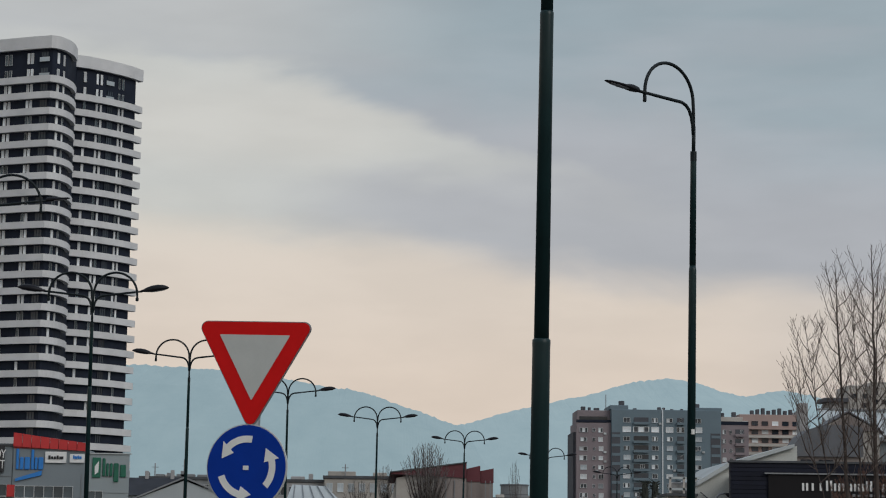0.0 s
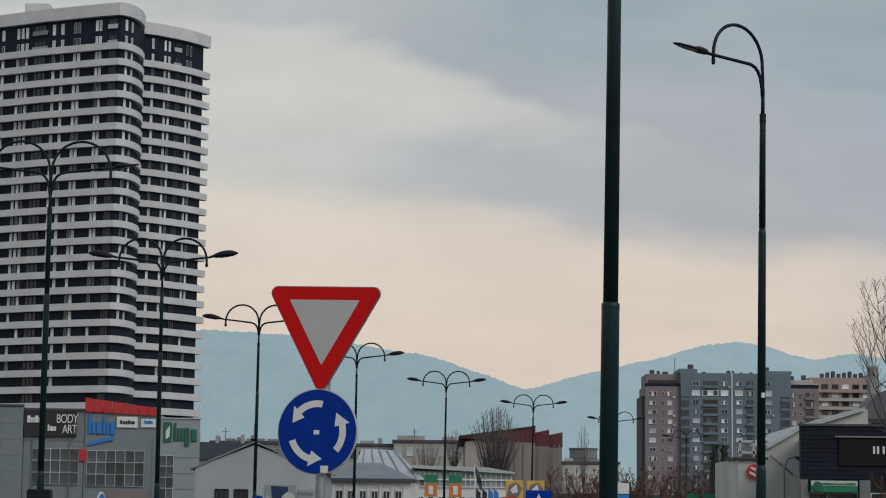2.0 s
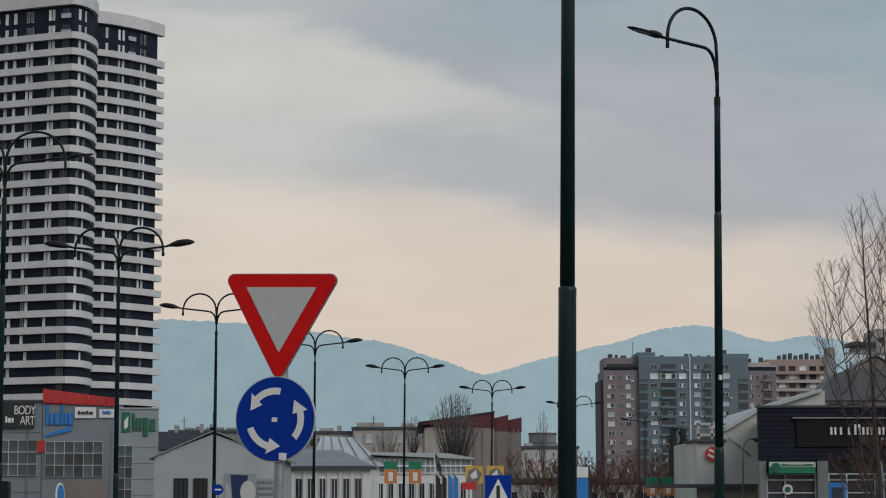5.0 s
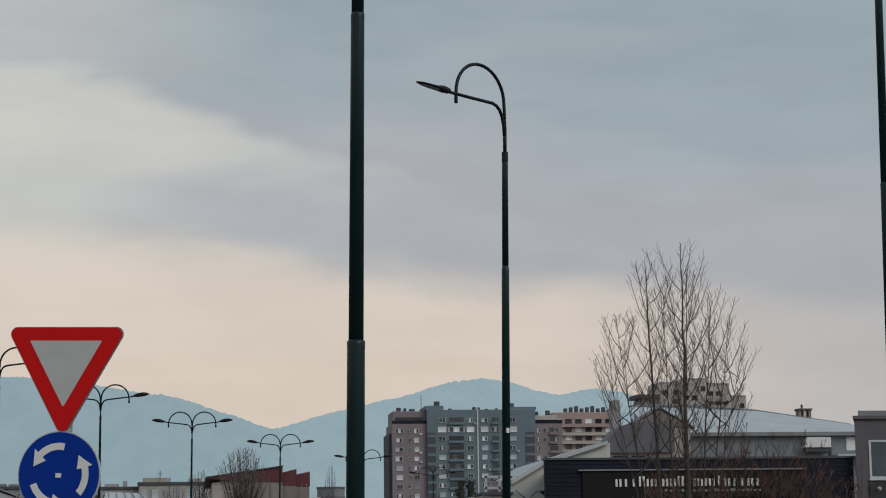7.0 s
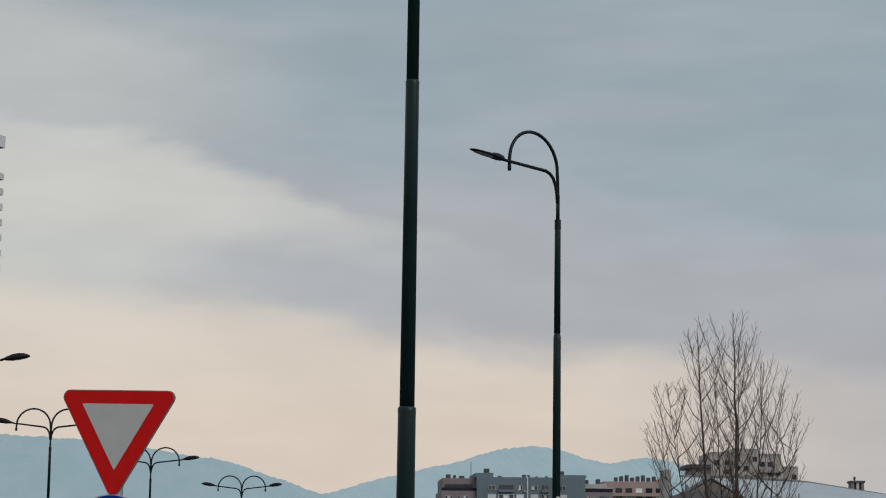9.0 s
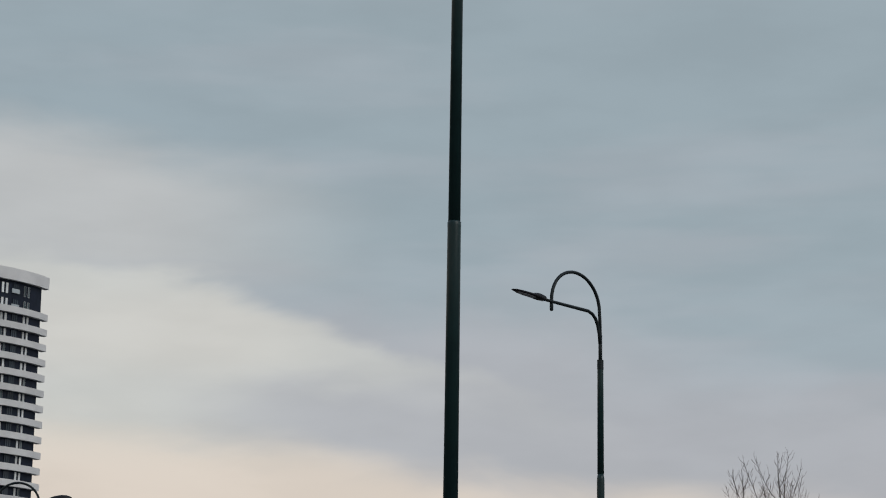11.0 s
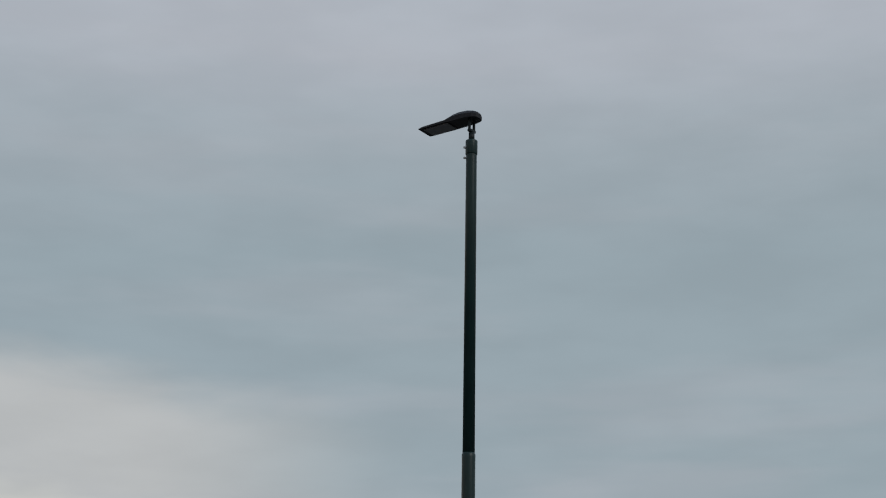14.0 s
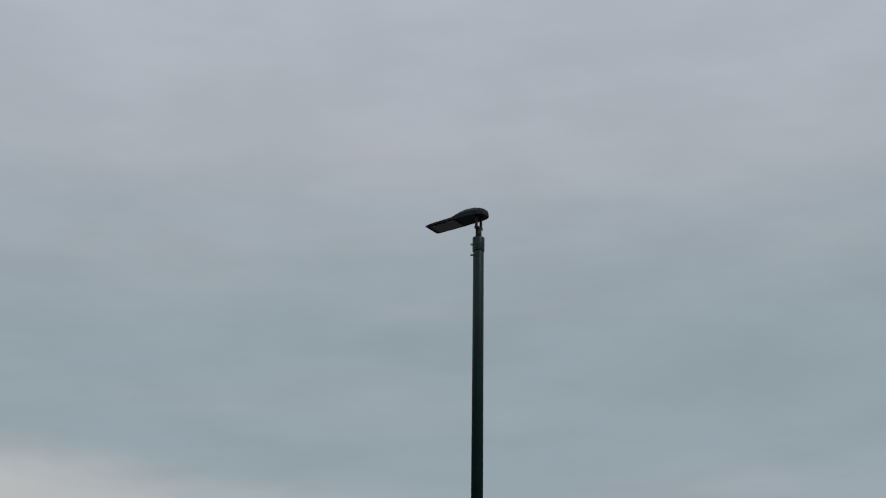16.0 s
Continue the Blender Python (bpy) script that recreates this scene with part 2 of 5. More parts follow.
STORE_BROWN = material("dark_brown_panel", (0.013, 0.012, 0.013), 0.65, 0.0, 0.8, 0.25, spec=0.15)
RIGHT_GREY = material("mauve_grey_render", (0.105, 0.098, 0.104), 0.8, 0.0, 0.6, 0.14, 0.1, 20.0)
SIGN_GREEN = material("green_banner", (0.015, 0.20, 0.10), 0.45, 0.0, 3.0, 0.12)
SIGN_ORANGE = material("orange_banner", (0.60, 0.20, 0.05), 0.55, 0.0, 2.0, 0.2)
SIGN_YELLOW = material("yellow_banner", (0.62, 0.40, 0.08), 0.55, 0.0, 2.0, 0.2)
BARK = material("grey_brown_bark", (0.060, 0.046, 0.039), 0.9, 0.0, 4.0, 0.3, 0.3, 30.0)
TWIG = material("bare_twigs", (0.165, 0.128, 0.107), 0.9, 0.0, 2.0, 0.3)
TWIG_RED = material("reddish_bare_twigs", (0.16, 0.085, 0.06), 0.9, 0.0, 2.0, 0.35)
TWIG_GREY = material("greyish_bare_twigs", (0.17, 0.155, 0.145), 0.9, 0.0, 2.0, 0.3)
EVERGREEN = material("dark_evergreen", (0.03, 0.035, 0.028), 0.9, 0.0, 2.0, 0.4)
GROUND = material("asphalt_and_dry_grass", (0.075, 0.075, 0.07), 0.95, 0.0, 0.05, 0.4, 0.3, 20.0)


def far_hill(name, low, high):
    """Woods kilometres away; the evening air's haze is painted in as emission colour."""
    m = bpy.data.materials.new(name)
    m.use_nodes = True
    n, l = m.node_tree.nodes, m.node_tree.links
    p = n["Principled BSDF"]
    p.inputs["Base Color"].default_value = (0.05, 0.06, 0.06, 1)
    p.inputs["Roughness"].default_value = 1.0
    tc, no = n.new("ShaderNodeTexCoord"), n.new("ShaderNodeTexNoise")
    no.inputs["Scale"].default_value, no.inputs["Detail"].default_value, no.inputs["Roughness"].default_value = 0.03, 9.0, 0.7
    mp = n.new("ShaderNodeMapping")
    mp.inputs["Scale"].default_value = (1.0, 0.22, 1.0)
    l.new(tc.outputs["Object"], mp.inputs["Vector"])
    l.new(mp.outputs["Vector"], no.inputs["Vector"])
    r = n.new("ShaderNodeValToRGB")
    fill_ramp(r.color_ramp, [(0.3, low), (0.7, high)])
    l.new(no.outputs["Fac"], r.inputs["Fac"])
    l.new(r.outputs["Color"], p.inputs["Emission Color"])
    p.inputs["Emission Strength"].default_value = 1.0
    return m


HILL_NEAR = far_hill("wooded_hill_painted_haze", srgb(121, 143, 151), srgb(130, 151, 158))
HILL_FAR = far_hill("far_hill_painted_haze", srgb(127, 149, 157), srgb(136, 157, 164))


# ---- mesh building ----
class Shape:
    def __init__(self):
        self.v, self.f = [], []

    def add(self, verts, faces):
        k = len(self.v)
        self.v += [tuple(p) for p in verts]
        self.f += [tuple(i + k for i in f) for f in faces]
        return self

    def box(self, x0, x1, y0, y1, z0, z1, c=0.0):
        """A box; c: width of the chamfer along its vertical edges and rims."""
        if not c:
            p = [(x, y, z) for z in (z0, z1) for x, y in ((x0, y0), (x1, y0), (x1, y1), (x0, y1))]
            return self.add(p, [(3, 2, 1, 0), (4, 5, 6, 7), (0, 1, 5, 4), (1, 2, 6, 5), (2, 3, 7, 6), (3, 0, 4, 7)])
        def ring(i, z):
            a, b, d, e = x0 + i, x1 - i, y0 + i, y1 - i
            return [(a + c, d, z), (b - c, d, z), (b, d + c, z), (b, e - c, z), (b - c, e, z), (a + c, e, z), (a, e - c, z), (a, d + c, z)]
        return self.rings([ring(c, z0), ring(0, z0 + c), ring(0, z1 - c), ring(c, z1)])

    def rings(self, rs, closed=True):
        n = len(rs[0])
        faces = [(k * n + i, k * n + (i + 1) % n, (k + 1) * n + (i + 1) % n, (k + 1) * n + i) for k in range(len(rs) - 1) for i in range(n)]
        if closed:
            faces += [tuple(range(n - 1, -1, -1)), tuple((len(rs) - 1) * n + i for i in range(n))]
        return self.add([p for r in rs for p in r], faces)

    def plan(self, poly, z0, z1):
        """A plan outline (x, y), anticlockwise, raised from z0 to z1."""
        return self.rings([[(x, y, z) for x, y in poly] for z in (z0, z1)])

    def front(self, poly, y0, y1):
        """An outline (x, z), anticlockwise as seen by the viewer, from the front y0 to the back y1."""
        return self.rings([[(x, y, z) for x, z in poly] for y in (y1, y0)])

    def tube(self, pts, radii, n=8, cap=True):
        pts = [Vector(p) for p in pts]
        if not hasattr(radii, "__len__"):
            radii = [radii] * len(pts)
        rs, side = [], None
        for i, p in enumerate(pts):
            d = (pts[min(i + 1, len(pts) - 1)] - pts[max(i - 1, 0)]).normalized()
            if side is None:
                side = d.orthogonal().normalized()
            side = (side - d * side.dot(d)).normalized()
            up = d.cross(side)
            rs.append([p + (side * math.cos(2 * math.pi * k / n) + up * math.sin(2 * math.pi * k / n)) * radii[i] for k in range(n)])
        return self.rings(rs, cap)

    def mesh(self, name, mat, smooth=False):
        me = bpy.data.meshes.new(name)
        me.from_pydata(self.v, [], self.f)
        me.materials.append(mat)
        if smooth:
            me.polygons.foreach_set("use_smooth", [len(p.vertices) == 4 for p in me.polygons])
        me.update()
        return me


def thing(name, x, y, z, label, category, group="", kind="", turn=0.0, lean=0.0):
    ob = new(name)
    ob.empty_display_size = 0.2
    ob.matrix_world = pose(x, y, z, 0, lean, turn)
    return tagged(ob, label, category, group, kind)


def part(name, shape, mat, parent, label="", smooth=False, kind=""):
    ob = new(name, shape.mesh(name, mat, smooth))
    ob.parent = parent
    return tagged(ob, label, kind=kind)


def piece(name, mesh, parent, x, y, z, sx=1.0, sy=1.0, sz=1.0, rz=0.0, label=""):
    """One of many alike pieces that share a mesh."""
    ob = new(name, mesh)
    ob.parent = parent
    ob.matrix_basis = pose(x, y, z, 0, 0, rz) @ Matrix.Diagonal((sx, sy, sz, 1))
    return tagged(ob, label)


def window_mesh(name, frame_mat, glass_mat, cols=2, rows=1, bar=0.06, sill=True, other_mat=None):
    """A window one metre wide and high, its centre at the origin, facing -y: frame, mullions and set-back panes."""
    b = bar
    xs, zs = [-0.5], [-0.5]
    for line, n in ((xs, cols), (zs, rows)):
        for i in range(n):
            line += [-0.5 + i / n + (b if i == 0 else b / 2), -0.5 + (i + 1) / n - (b if i == n - 1 else b / 2)]
        line.append(0.5)
    nx, nz = len(xs), len(zs)
    verts = [(x, -0.06 - (0.05 if sill and j == 0 else 0), z) for j, z in enumerate(zs) for x in xs]
    faces, panes = [], []
    for j in range(nz - 1):
        for i in range(nx - 1):
            q = [j * nx + i, j * nx + i + 1, (j + 1) * nx + i + 1, (j + 1) * nx + i]
            if i % 2 and j % 2:
                k = len(verts)
                verts += [(verts[v][0], 0.0, verts[v][2]) for v in q]
                faces += [(q[m], q[(m + 1) % 4], k + (m + 1) % 4, k + m) for m in range(4)]
                panes.append((k, k + 1, k + 2, k + 3))
            else:
                faces.append(tuple(q))
    rim = list(range(nx)) + [j * nx + nx - 1 for j in range(1, nz)] + [(nz - 1) * nx + i for i in range(nx - 2, -1, -1)] + [j * nx for j in range(nz - 2, 0, -1)]
    k = len(verts)
    verts += [(verts[v][0], 0.1, verts[v][2]) for v in rim]
    faces += [(rim[(m + 1) % len(rim)], rim[m], k + m, k + (m + 1) % len(rim)) for m in range(len(rim))]
    k = len(faces)
    me = Shape().add(verts, faces + panes).mesh(name, frame_mat)
    me.materials.append(glass_mat)
    if other_mat:
        me.materials.append(other_mat)
    for i, poly in enumerate(me.polygons[k:]):
        poly.material_index = 2 if other_mat and i % 2 else 1
    return me


WIN_PLAIN = window_mesh("window", FRAME_WHITE, GLASS_DARK, 2)
WIN_CURTAIN = window_mesh("window", FRAME_WHITE, CURTAIN, 2)
WIN_BLIND = window_mesh("window", FRAME_DULL, FLAT_BLIND, 2)
WIN_DULL = window_mesh("window", FRAME_DULL, GLASS_DARK, 2)
WIN_DARK = window_mesh("window", TOWER_DARK, GLASS_DARK, 3)
WIN_MIX = window_mesh("window", FRAME_DULL, CURTAIN, 2, 1, 0.07, True, GLASS_DARK)
WIN_MIX_3 = window_mesh("window", FRAME_DULL, GLASS_DARK, 3, 1, 0.06, True, CURTAIN)
WIN_STRIP = window_mesh("window", FRAME_WHITE, CURTAIN, 1, 1, 0.1, False)
WIN_GRID = window_mesh("window", FRAME_DULL, GLASS_PALE, 1, 1, 0.03, False)

# ---- ground and distance ----
g = Shape()
g.add([(-4800, -4800, 0), (4800, -4800, 0), (4800, 4800, 0), (-4800, 4800, 0)], [(0, 1, 2, 3)])
ground = new("ground", g.mesh("ground", GROUND))
tagged(ground, "grey asphalt and dry winter grass, flat", "ground", kind="structure")


def hill(name, mat, label, y, ridge, x0, x1, step, rough, foot):
    """A long hill: ridge(x) gives the height of its crest; its slope comes down towards the viewer, with trees along the crest."""
    s = Shape()
    n = int((x1 - x0) / step)
    rows = ((0.0, -0.0), (0.25, 0.30), (0.5, 0.58), (0.75, 0.82), (1.0, 1.0), (1.2, 0.6))
    vs = []
    for k, (u, h) in enumerate(rows):
        for i in range(n + 1):
            x = x0 + i * step
            top = ridge(x)
            wob = noise.noise(Vector((x * 0.006, u * 3, 1.3))) * 26 * u * (1.2 - u)
            trees = (abs(noise.noise(Vector((x * 0.11, 0.3, 2.0)))) * rough + noise.noise(Vector((x * 0.02, 4.0, 0.0))) * rough * 0.5) if u == 1.0 else 0.0
            vs.append((x, y - foot * (1 - u), top * h + wob + trees))
    fs = [(k * (n + 1) + i, k * (n + 1) + i + 1, (k + 1) * (n + 1) + i + 1, (k + 1) * (n + 1) + i) for k in range(len(rows) - 1) for i in range(n)]
    s.add(vs, fs)
    ob = new(name, s.mesh(name, mat))
    return tagged(ob, label, "hill", kind="structure")


def smooth_line(stops):
    """A height that glides through the stops (x, z)."""
    def f(x):
        if x <= stops[0][0]:
            return stops[0][1]
        for (a, p), (b, q) in zip(stops, stops[1:]):
            if x <= b:
                t = (x - a) / (b - a)
                t = 0.7 * t + 0.3 * t * t * (3 - 2 * t)
                return p + (q - p) * t
        return stops[-1][1]
    return f


hill("backdrop_hill_west", HILL_NEAR, "long wooded hill, evening haze painted in as a pale blue glow", 3000,
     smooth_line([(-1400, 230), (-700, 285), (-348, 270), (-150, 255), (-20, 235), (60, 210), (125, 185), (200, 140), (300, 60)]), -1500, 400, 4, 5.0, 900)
hill("backdrop_hill_east", HILL_FAR, "higher wooded hill, evening haze painted in as a pale blue glow", 3060,
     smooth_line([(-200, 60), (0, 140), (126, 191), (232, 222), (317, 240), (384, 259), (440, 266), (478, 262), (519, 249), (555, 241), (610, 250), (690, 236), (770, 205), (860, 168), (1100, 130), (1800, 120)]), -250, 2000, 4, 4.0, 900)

# ---- the tower block ----
Z_BAND, STOREY = 86.4, 2.96
tower = thing("tower_block", -66, 380, 0, "tall dark apartment tower with white curved balcony bands", "building")


def tower_local(pts):
    return [(x + 66, y - 380) for x, y in pts]


def bend(a, b, c, n=6):
    """Points of a rounded corner from a to c, pulled towards b."""
    out = []
    for i in range(n + 1):
        t = i / n
        out.append(tuple((1 - t) ** 2 * a[k] + 2 * t * (1 - t) * b[k] + t * t * c[k] for k in (0, 1)))
    return out


front_1 = [(-104, 389), (-93, 381.8), (-83.2, 376), (-74, 371.3), (-66, 367.8)] + [(-62.5, 366.3)] + bend((-59.3, 365.2), (-56.5, 366.0), (-56.0, 372.0), 7) + [(-56.1, 375.5)]
back_1 = [(-57, 392), (-66, 400), (-100, 404)]
front_2 = [(-57.2, 379.5), (-54.5, 381.0), (-51.5, 383.6), (-48.9, 386.4), (-47.1, 388.9), (-45.7, 391.6)]
back_2 = [(-50, 404), (-62, 404), (-62, 384)]


def inset(line, d):
    """The outline moved inwards (away from the viewer's side) by d."""
    out = []
    for i, p in enumerate(line):
        a, b = Vector(line[max(i - 1, 0)]), Vector(line[min(i + 1, len(line) - 1)])
        w = (b - a).normalized()
        nrm = Vector((-w.y, w.x))
        out.append(tuple(Vector(p) + nrm * d))
    return out


def band(outer, thick, z0, z1):
    """A balcony: a thin parapet along the edge, and the slab behind it."""
    s = Shape()
    inner = inset(outer, thick)
    n = len(outer)
    deep = inset(outer, 1.1)
    s.rings([[(*tower_local([o])[0], z0), (*tower_local([o])[0], z1), (*tower_local([i])[0], z1), (*tower_local([i])[0], z0 + 0.25),
              (*tower_local([d])[0], z0 + 0.25), (*tower_local([d])[0], z0)] for o, i, d in zip(outer, inner, deep)])
    return s


for front, back, z_top in ((front_1, back_1, 92.0), (front_2, back_2, 92.0)):
    core = inset(front, 0.8)
    core[-1] = tuple(Vector(core[-2]).lerp(Vector(core[-1]), 0.55))
    part("wall", Shape().plan(tower_local(core + back), 0, z_top), TOWER_DARK, tower, "dark recessed wall")
    part("roof", Shape().plan(tower_local(core + back), z_top, z_top + 0.4), ROOF_DARK, tower)
    part("parapet", band(front, 0.3, 91.4, 93.7), BAND_WHITE, tower, "white roof parapet")
    for k in range(25):
        z = Z_BAND - 1.24 - k * STOREY
        part("balcony_band", band(front, 0.2, z, z + 1.24), BAND_WHITE, tower, "white curved balcony band")
part("penthouse", Shape().box(-13, -8.4, -3.0, 1.0, 92.4, 96.3, 0.1), BAND_WHITE, tower)
part("penthouse", Shape().box(4.2, 7.0, -8, -4, 92.4, 95.0, 0.1), BAND_WHITE, tower)
part("podium", Shape().box(-36, 14, -8, 22, 0, 13.0, 0.2), CLAD_GREY, tower)


def along(line, x):
    for a, b in zip(line, line[1:]):
        if a[0] <= x <= b[0]:
            t = (x - a[0]) / (b[0] - a[0])
            return a[1] + (b[1] - a[1]) * t, math.degrees(math.atan2(b[1] - a[1], b[0] - a[0]))
    return line[-1][1], 0.0


wall_1, wall_2 = inset(front_1, 0.74), inset(front_2, 0.74)
strips = [(wall_1, x, w) for x, w in ((-82.6, 0.6), (-79.5, 0.55), (-78.6, 0.55), (-77.7, 0.55), (-72.2, 0.6), (-70.5, 0.6), (-68.0, 0.55), (-67.2, 0.55), (-63.7, 0.5), (-63.0, 0.5), (-58.2, 0.55), (-57.4, 0.5))] + \
    [(wall_2, x, w) for x, w in ((-55.4, 0.5), (-53.3, 0.45), (-52.6, 0.45), (-49.6, 0.42), (-49.0, 0.42))]
rnd = random.Random(4)
for k in range(-2, 23):
    z = Z_BAND - 1.35 - (k + 1) * STOREY + 2.15
    tall = 1.5 if k >= 0 else 2.0
    for line, x, w in strips:
        if k > 13 and rnd.random() < 0.12 * (k - 12):
            continue
        y, a = along(line, x)
        piece("window", WIN_STRIP if rnd.random() < 0.8 else WIN_GRID, tower, x + 66, y - 380 - 0.05, z - (0.0 if k >= 0 else 0.35), w, 1.0, tall, a)

RAILING = Shape().box(-0.5, 0.5, -0.03, 0.03, 0.0, 0.75).box(-0.5, 0.5, -0.05, 0.05, 0.75, 0.82).mesh("railing", FLAT_BLIND)
for k in range(-2, 22):
    z = Z_BAND - 1.35 - (k + 1) * STOREY + 2.15
    for line, x, w in ((wall_1, -85.5, 2.6), (wall_1, -75.0, 2.8), (wall_1, -60.6, 1.6), (wall_2, -51.1, 1.5)):
        y, a = along(line, x)
        piece("balcony_door", WIN_DARK, tower, x + 66, y - 380 - 0.05, z, w, 1.0, 1.6, a)
        if k < 0:
            piece("railing", RAILING, tower, x + 66, y - 380 - 0.3, z - 1.1, w * 1.25, 1.0, 1.0, a)

# ---- street lamps ----
def luminaire(parent, x0, x1, z0, z1, slim=False):
    """A lantern on the arm from x0 out to x1: a full teardrop, or a slim one with a thin flat tip."""
    full = ((0.0, 0.04, 0.05), (0.1, 0.05, 0.07), (0.2, 0.09, 0.12), (0.38, 0.14, 0.175), (0.6, 0.16, 0.185), (0.8, 0.14, 0.15), (0.94, 0.08, 0.08), (1.0, 0.03, 0.03))
    flat = ((0.0, 0.03, 0.04), (0.05, 0.05, 0.085), (0.2, 0.07, 0.10), (0.32, 0.075, 0.085), (0.42, 0.075, 0.055), (0.7, 0.075, 0.04), (0.9, 0.06, 0.03), (1.0, 0.03, 0.012))
    s = Shape()
    L = x1 - x0
    rs = []
    for t, w, h in (flat if slim else full):
        x, z = x0 + L * t, z0 + (z1 - z0) * t
        rs.append([(x, -w, z), (x, -w * 0.75, z - h * 0.3), (x, w * 0.75, z - h * 0.3), (x, w, z), (x, w * 0.75, z + h * 0.5), (x, w * 0.3, z + h * 0.7), (x, -w * 0.3, z + h * 0.7), (x, -w * 0.75, z + h * 0.5)])
    s.rings(rs)
    lum = part("luminaire", s, LAMP_GREY, parent, "dark street lantern", smooth=True)
    low, wide = (0.016, 0.6) if slim else (0.048, 1.0)
    lens = Shape()
    lens.rings([[(x, -w, z), (x, w, z), (x, w * 0.9, z - 0.012), (x, -w * 0.9, z - 0.012)] for x, w, z in
                ((x0 + L * 0.36, 0.08 * wide, z0 + (z1 - z0) * 0.36 - low), (x0 + L * 0.62, 0.085 * wide, z0 + (z1 - z0) * 0.62 - low), (x0 + L * 0.86, 0.06 * wide, z0 + (z1 - z0) * 0.86 - low * 0.8))])
    part("lens", lens, LED_PANEL, lum)


def lamp_arm(parent, d, tip_up=0.0, bow_w=1.0, bow_h=0.67, slim=False, reach=2.22):
    """The bow and the rising arm of one side; d: +1 or -1 along x. slim: thinner tubes, and a slim lantern."""
    r, end_r = (0.028, 0.031) if slim else (0.034, 0.046)
    bow = Shape()
    pts = [(0, 0, 8.62), (0.01 * d, 0, 8.95)]
    for i in range(21):
        a = math.pi * (1 - i / 20)
        pts.append(((0.65 + 0.64 * math.cos(a)) * d * bow_w + 0.01 * d, 0, 9.06 + bow_h * math.sin(a) ** 0.95))
    pts.append((1.30 * d * bow_w, 0, 8.98))
    bow.tube(pts, r, 10)
    part("bow", bow, LAMP_DARK, parent, smooth=True)
    end = Shape()
    end.rings([[(1.30 * d * bow_w + q * math.cos(2 * math.pi * k / 10), q * math.sin(2 * math.pi * k / 10), z) for k in range(10)] for q, z in ((r, 9.0), (end_r, 8.98), (end_r, 8.91), (end_r * 0.7, 8.89))])
    part("end_cap", end, LAMP_DARK, parent, smooth=True)
    arm = Shape()
    arm.tube([(0.01 * d, 0, 8.55), (0.03 * d, 0, 8.72), (0.07 * d, 0, 8.86), (0.13 * d, 0, 8.96), (0.21 * d, 0, 9.02), (0.32 * d, 0, 9.05), (1.0 * d, 0, 9.13 + tip_up * 0.5), (1.45 * d, 0, 9.18 + tip_up * 0.8)],
             [r, r, r, r, r, r, r * 0.94, r * 0.88], 10)
    part("arm", arm, LAMP_DARK, parent, smooth=True)
    luminaire(parent, 1.40 * d, reach * d, 9.18 + tip_up * 0.8, (9.24 if slim else 9.29) + tip_up, slim)


def lamp_pole(parent):
    part("base", Shape().box(-0.2, 0.2, -0.2, 0.2, 0, 0.05, 0.01), GALVANISED, parent, "galvanised base plate")
    for name, z0, z1, r0, r1 in (("pole_foot", 0.05, 2.6, 0.085, 0.08), ("pole_middle", 2.6, 6.4, 0.068, 0.062), ("pole_top", 6.4, 8.25, 0.054, 0.05)):
        s = Shape()
        s.tube([(0, 0, z0), (0, 0, z1 - 0.14), (0, 0, z1 - 0.08), (0, 0, z1)], [r0, r1, r1, r1 * 0.8], 12)
        part(name, s, POLE_GREEN, parent, smooth=True)
    s = Shape()
    s.tube([(0, 0, 8.2), (0, 0, 8.7)], 0.032, 10)
    part("spigot", s, LAMP_DARK, parent, smooth=True)
    part("collar", Shape().tube([(0, 0, 8.12), (0, 0, 8.28)], 0.053, 12), LAMP_DARK, parent)


near_lamp = thing("street_lamp", -8.56, 44.3, 0, "dark green double-armed street lamp with slim lanterns", "street lamp", "double street lamps along the road", lean=-0.15)
lamp_pole(near_lamp)
for d in (1, -1):
    lamp_arm(near_lamp, d, slim=True, reach=1.92)
double_lamp = thing("street_lamp", -8.22, 60, 0, "dark green double-armed street lamp with curved bows", "street lamp", "double street lamps along the road", turn=-4, lean=-0.2)
lamp_pole(double_lamp)
for d in (1, -1):
    lamp_arm(double_lamp, d)
for x, y, turn, lean in ((-7.12, 79, -4, 0.2), (-4.06, 96, -6, 0.3), (0.12, 114, -8, 0.5), (5.82, 135, -10, 0.8), (12.9, 155, -12, 0.8), (21.88, 186, -14, 0.5)):
    copy_thing(double_lamp, pose(x, y, 0.0, 0, lean, turn))
single_lamp = thing("street_lamp", 5.045, 33, 0, "dark green single-armed street lamp with a curved bow", "street lamp", turn=43)
single_lamp.matrix_world = pose(5.045, 33, 0, 0, 0.73, 0) @ pose(0, 0, 0, 0, 0, 43)
lamp_pole(single_lamp)
lamp_arm(single_lamp, -1, -0.17, 0.97, 0.575, True)

part("sticker", Shape().box(-0.07, -0.01, -0.075, -0.05, 3.66, 3.74), ARROW_WHITE, single_lamp, "small white sticker on the pole")
part("equipment_box", Shape().box(-0.25, 0.25, -0.2, 0.12, 1.1, 2.2, 0.02), LAMP_DARK, near_lamp, "dark equipment box strapped to the pole")

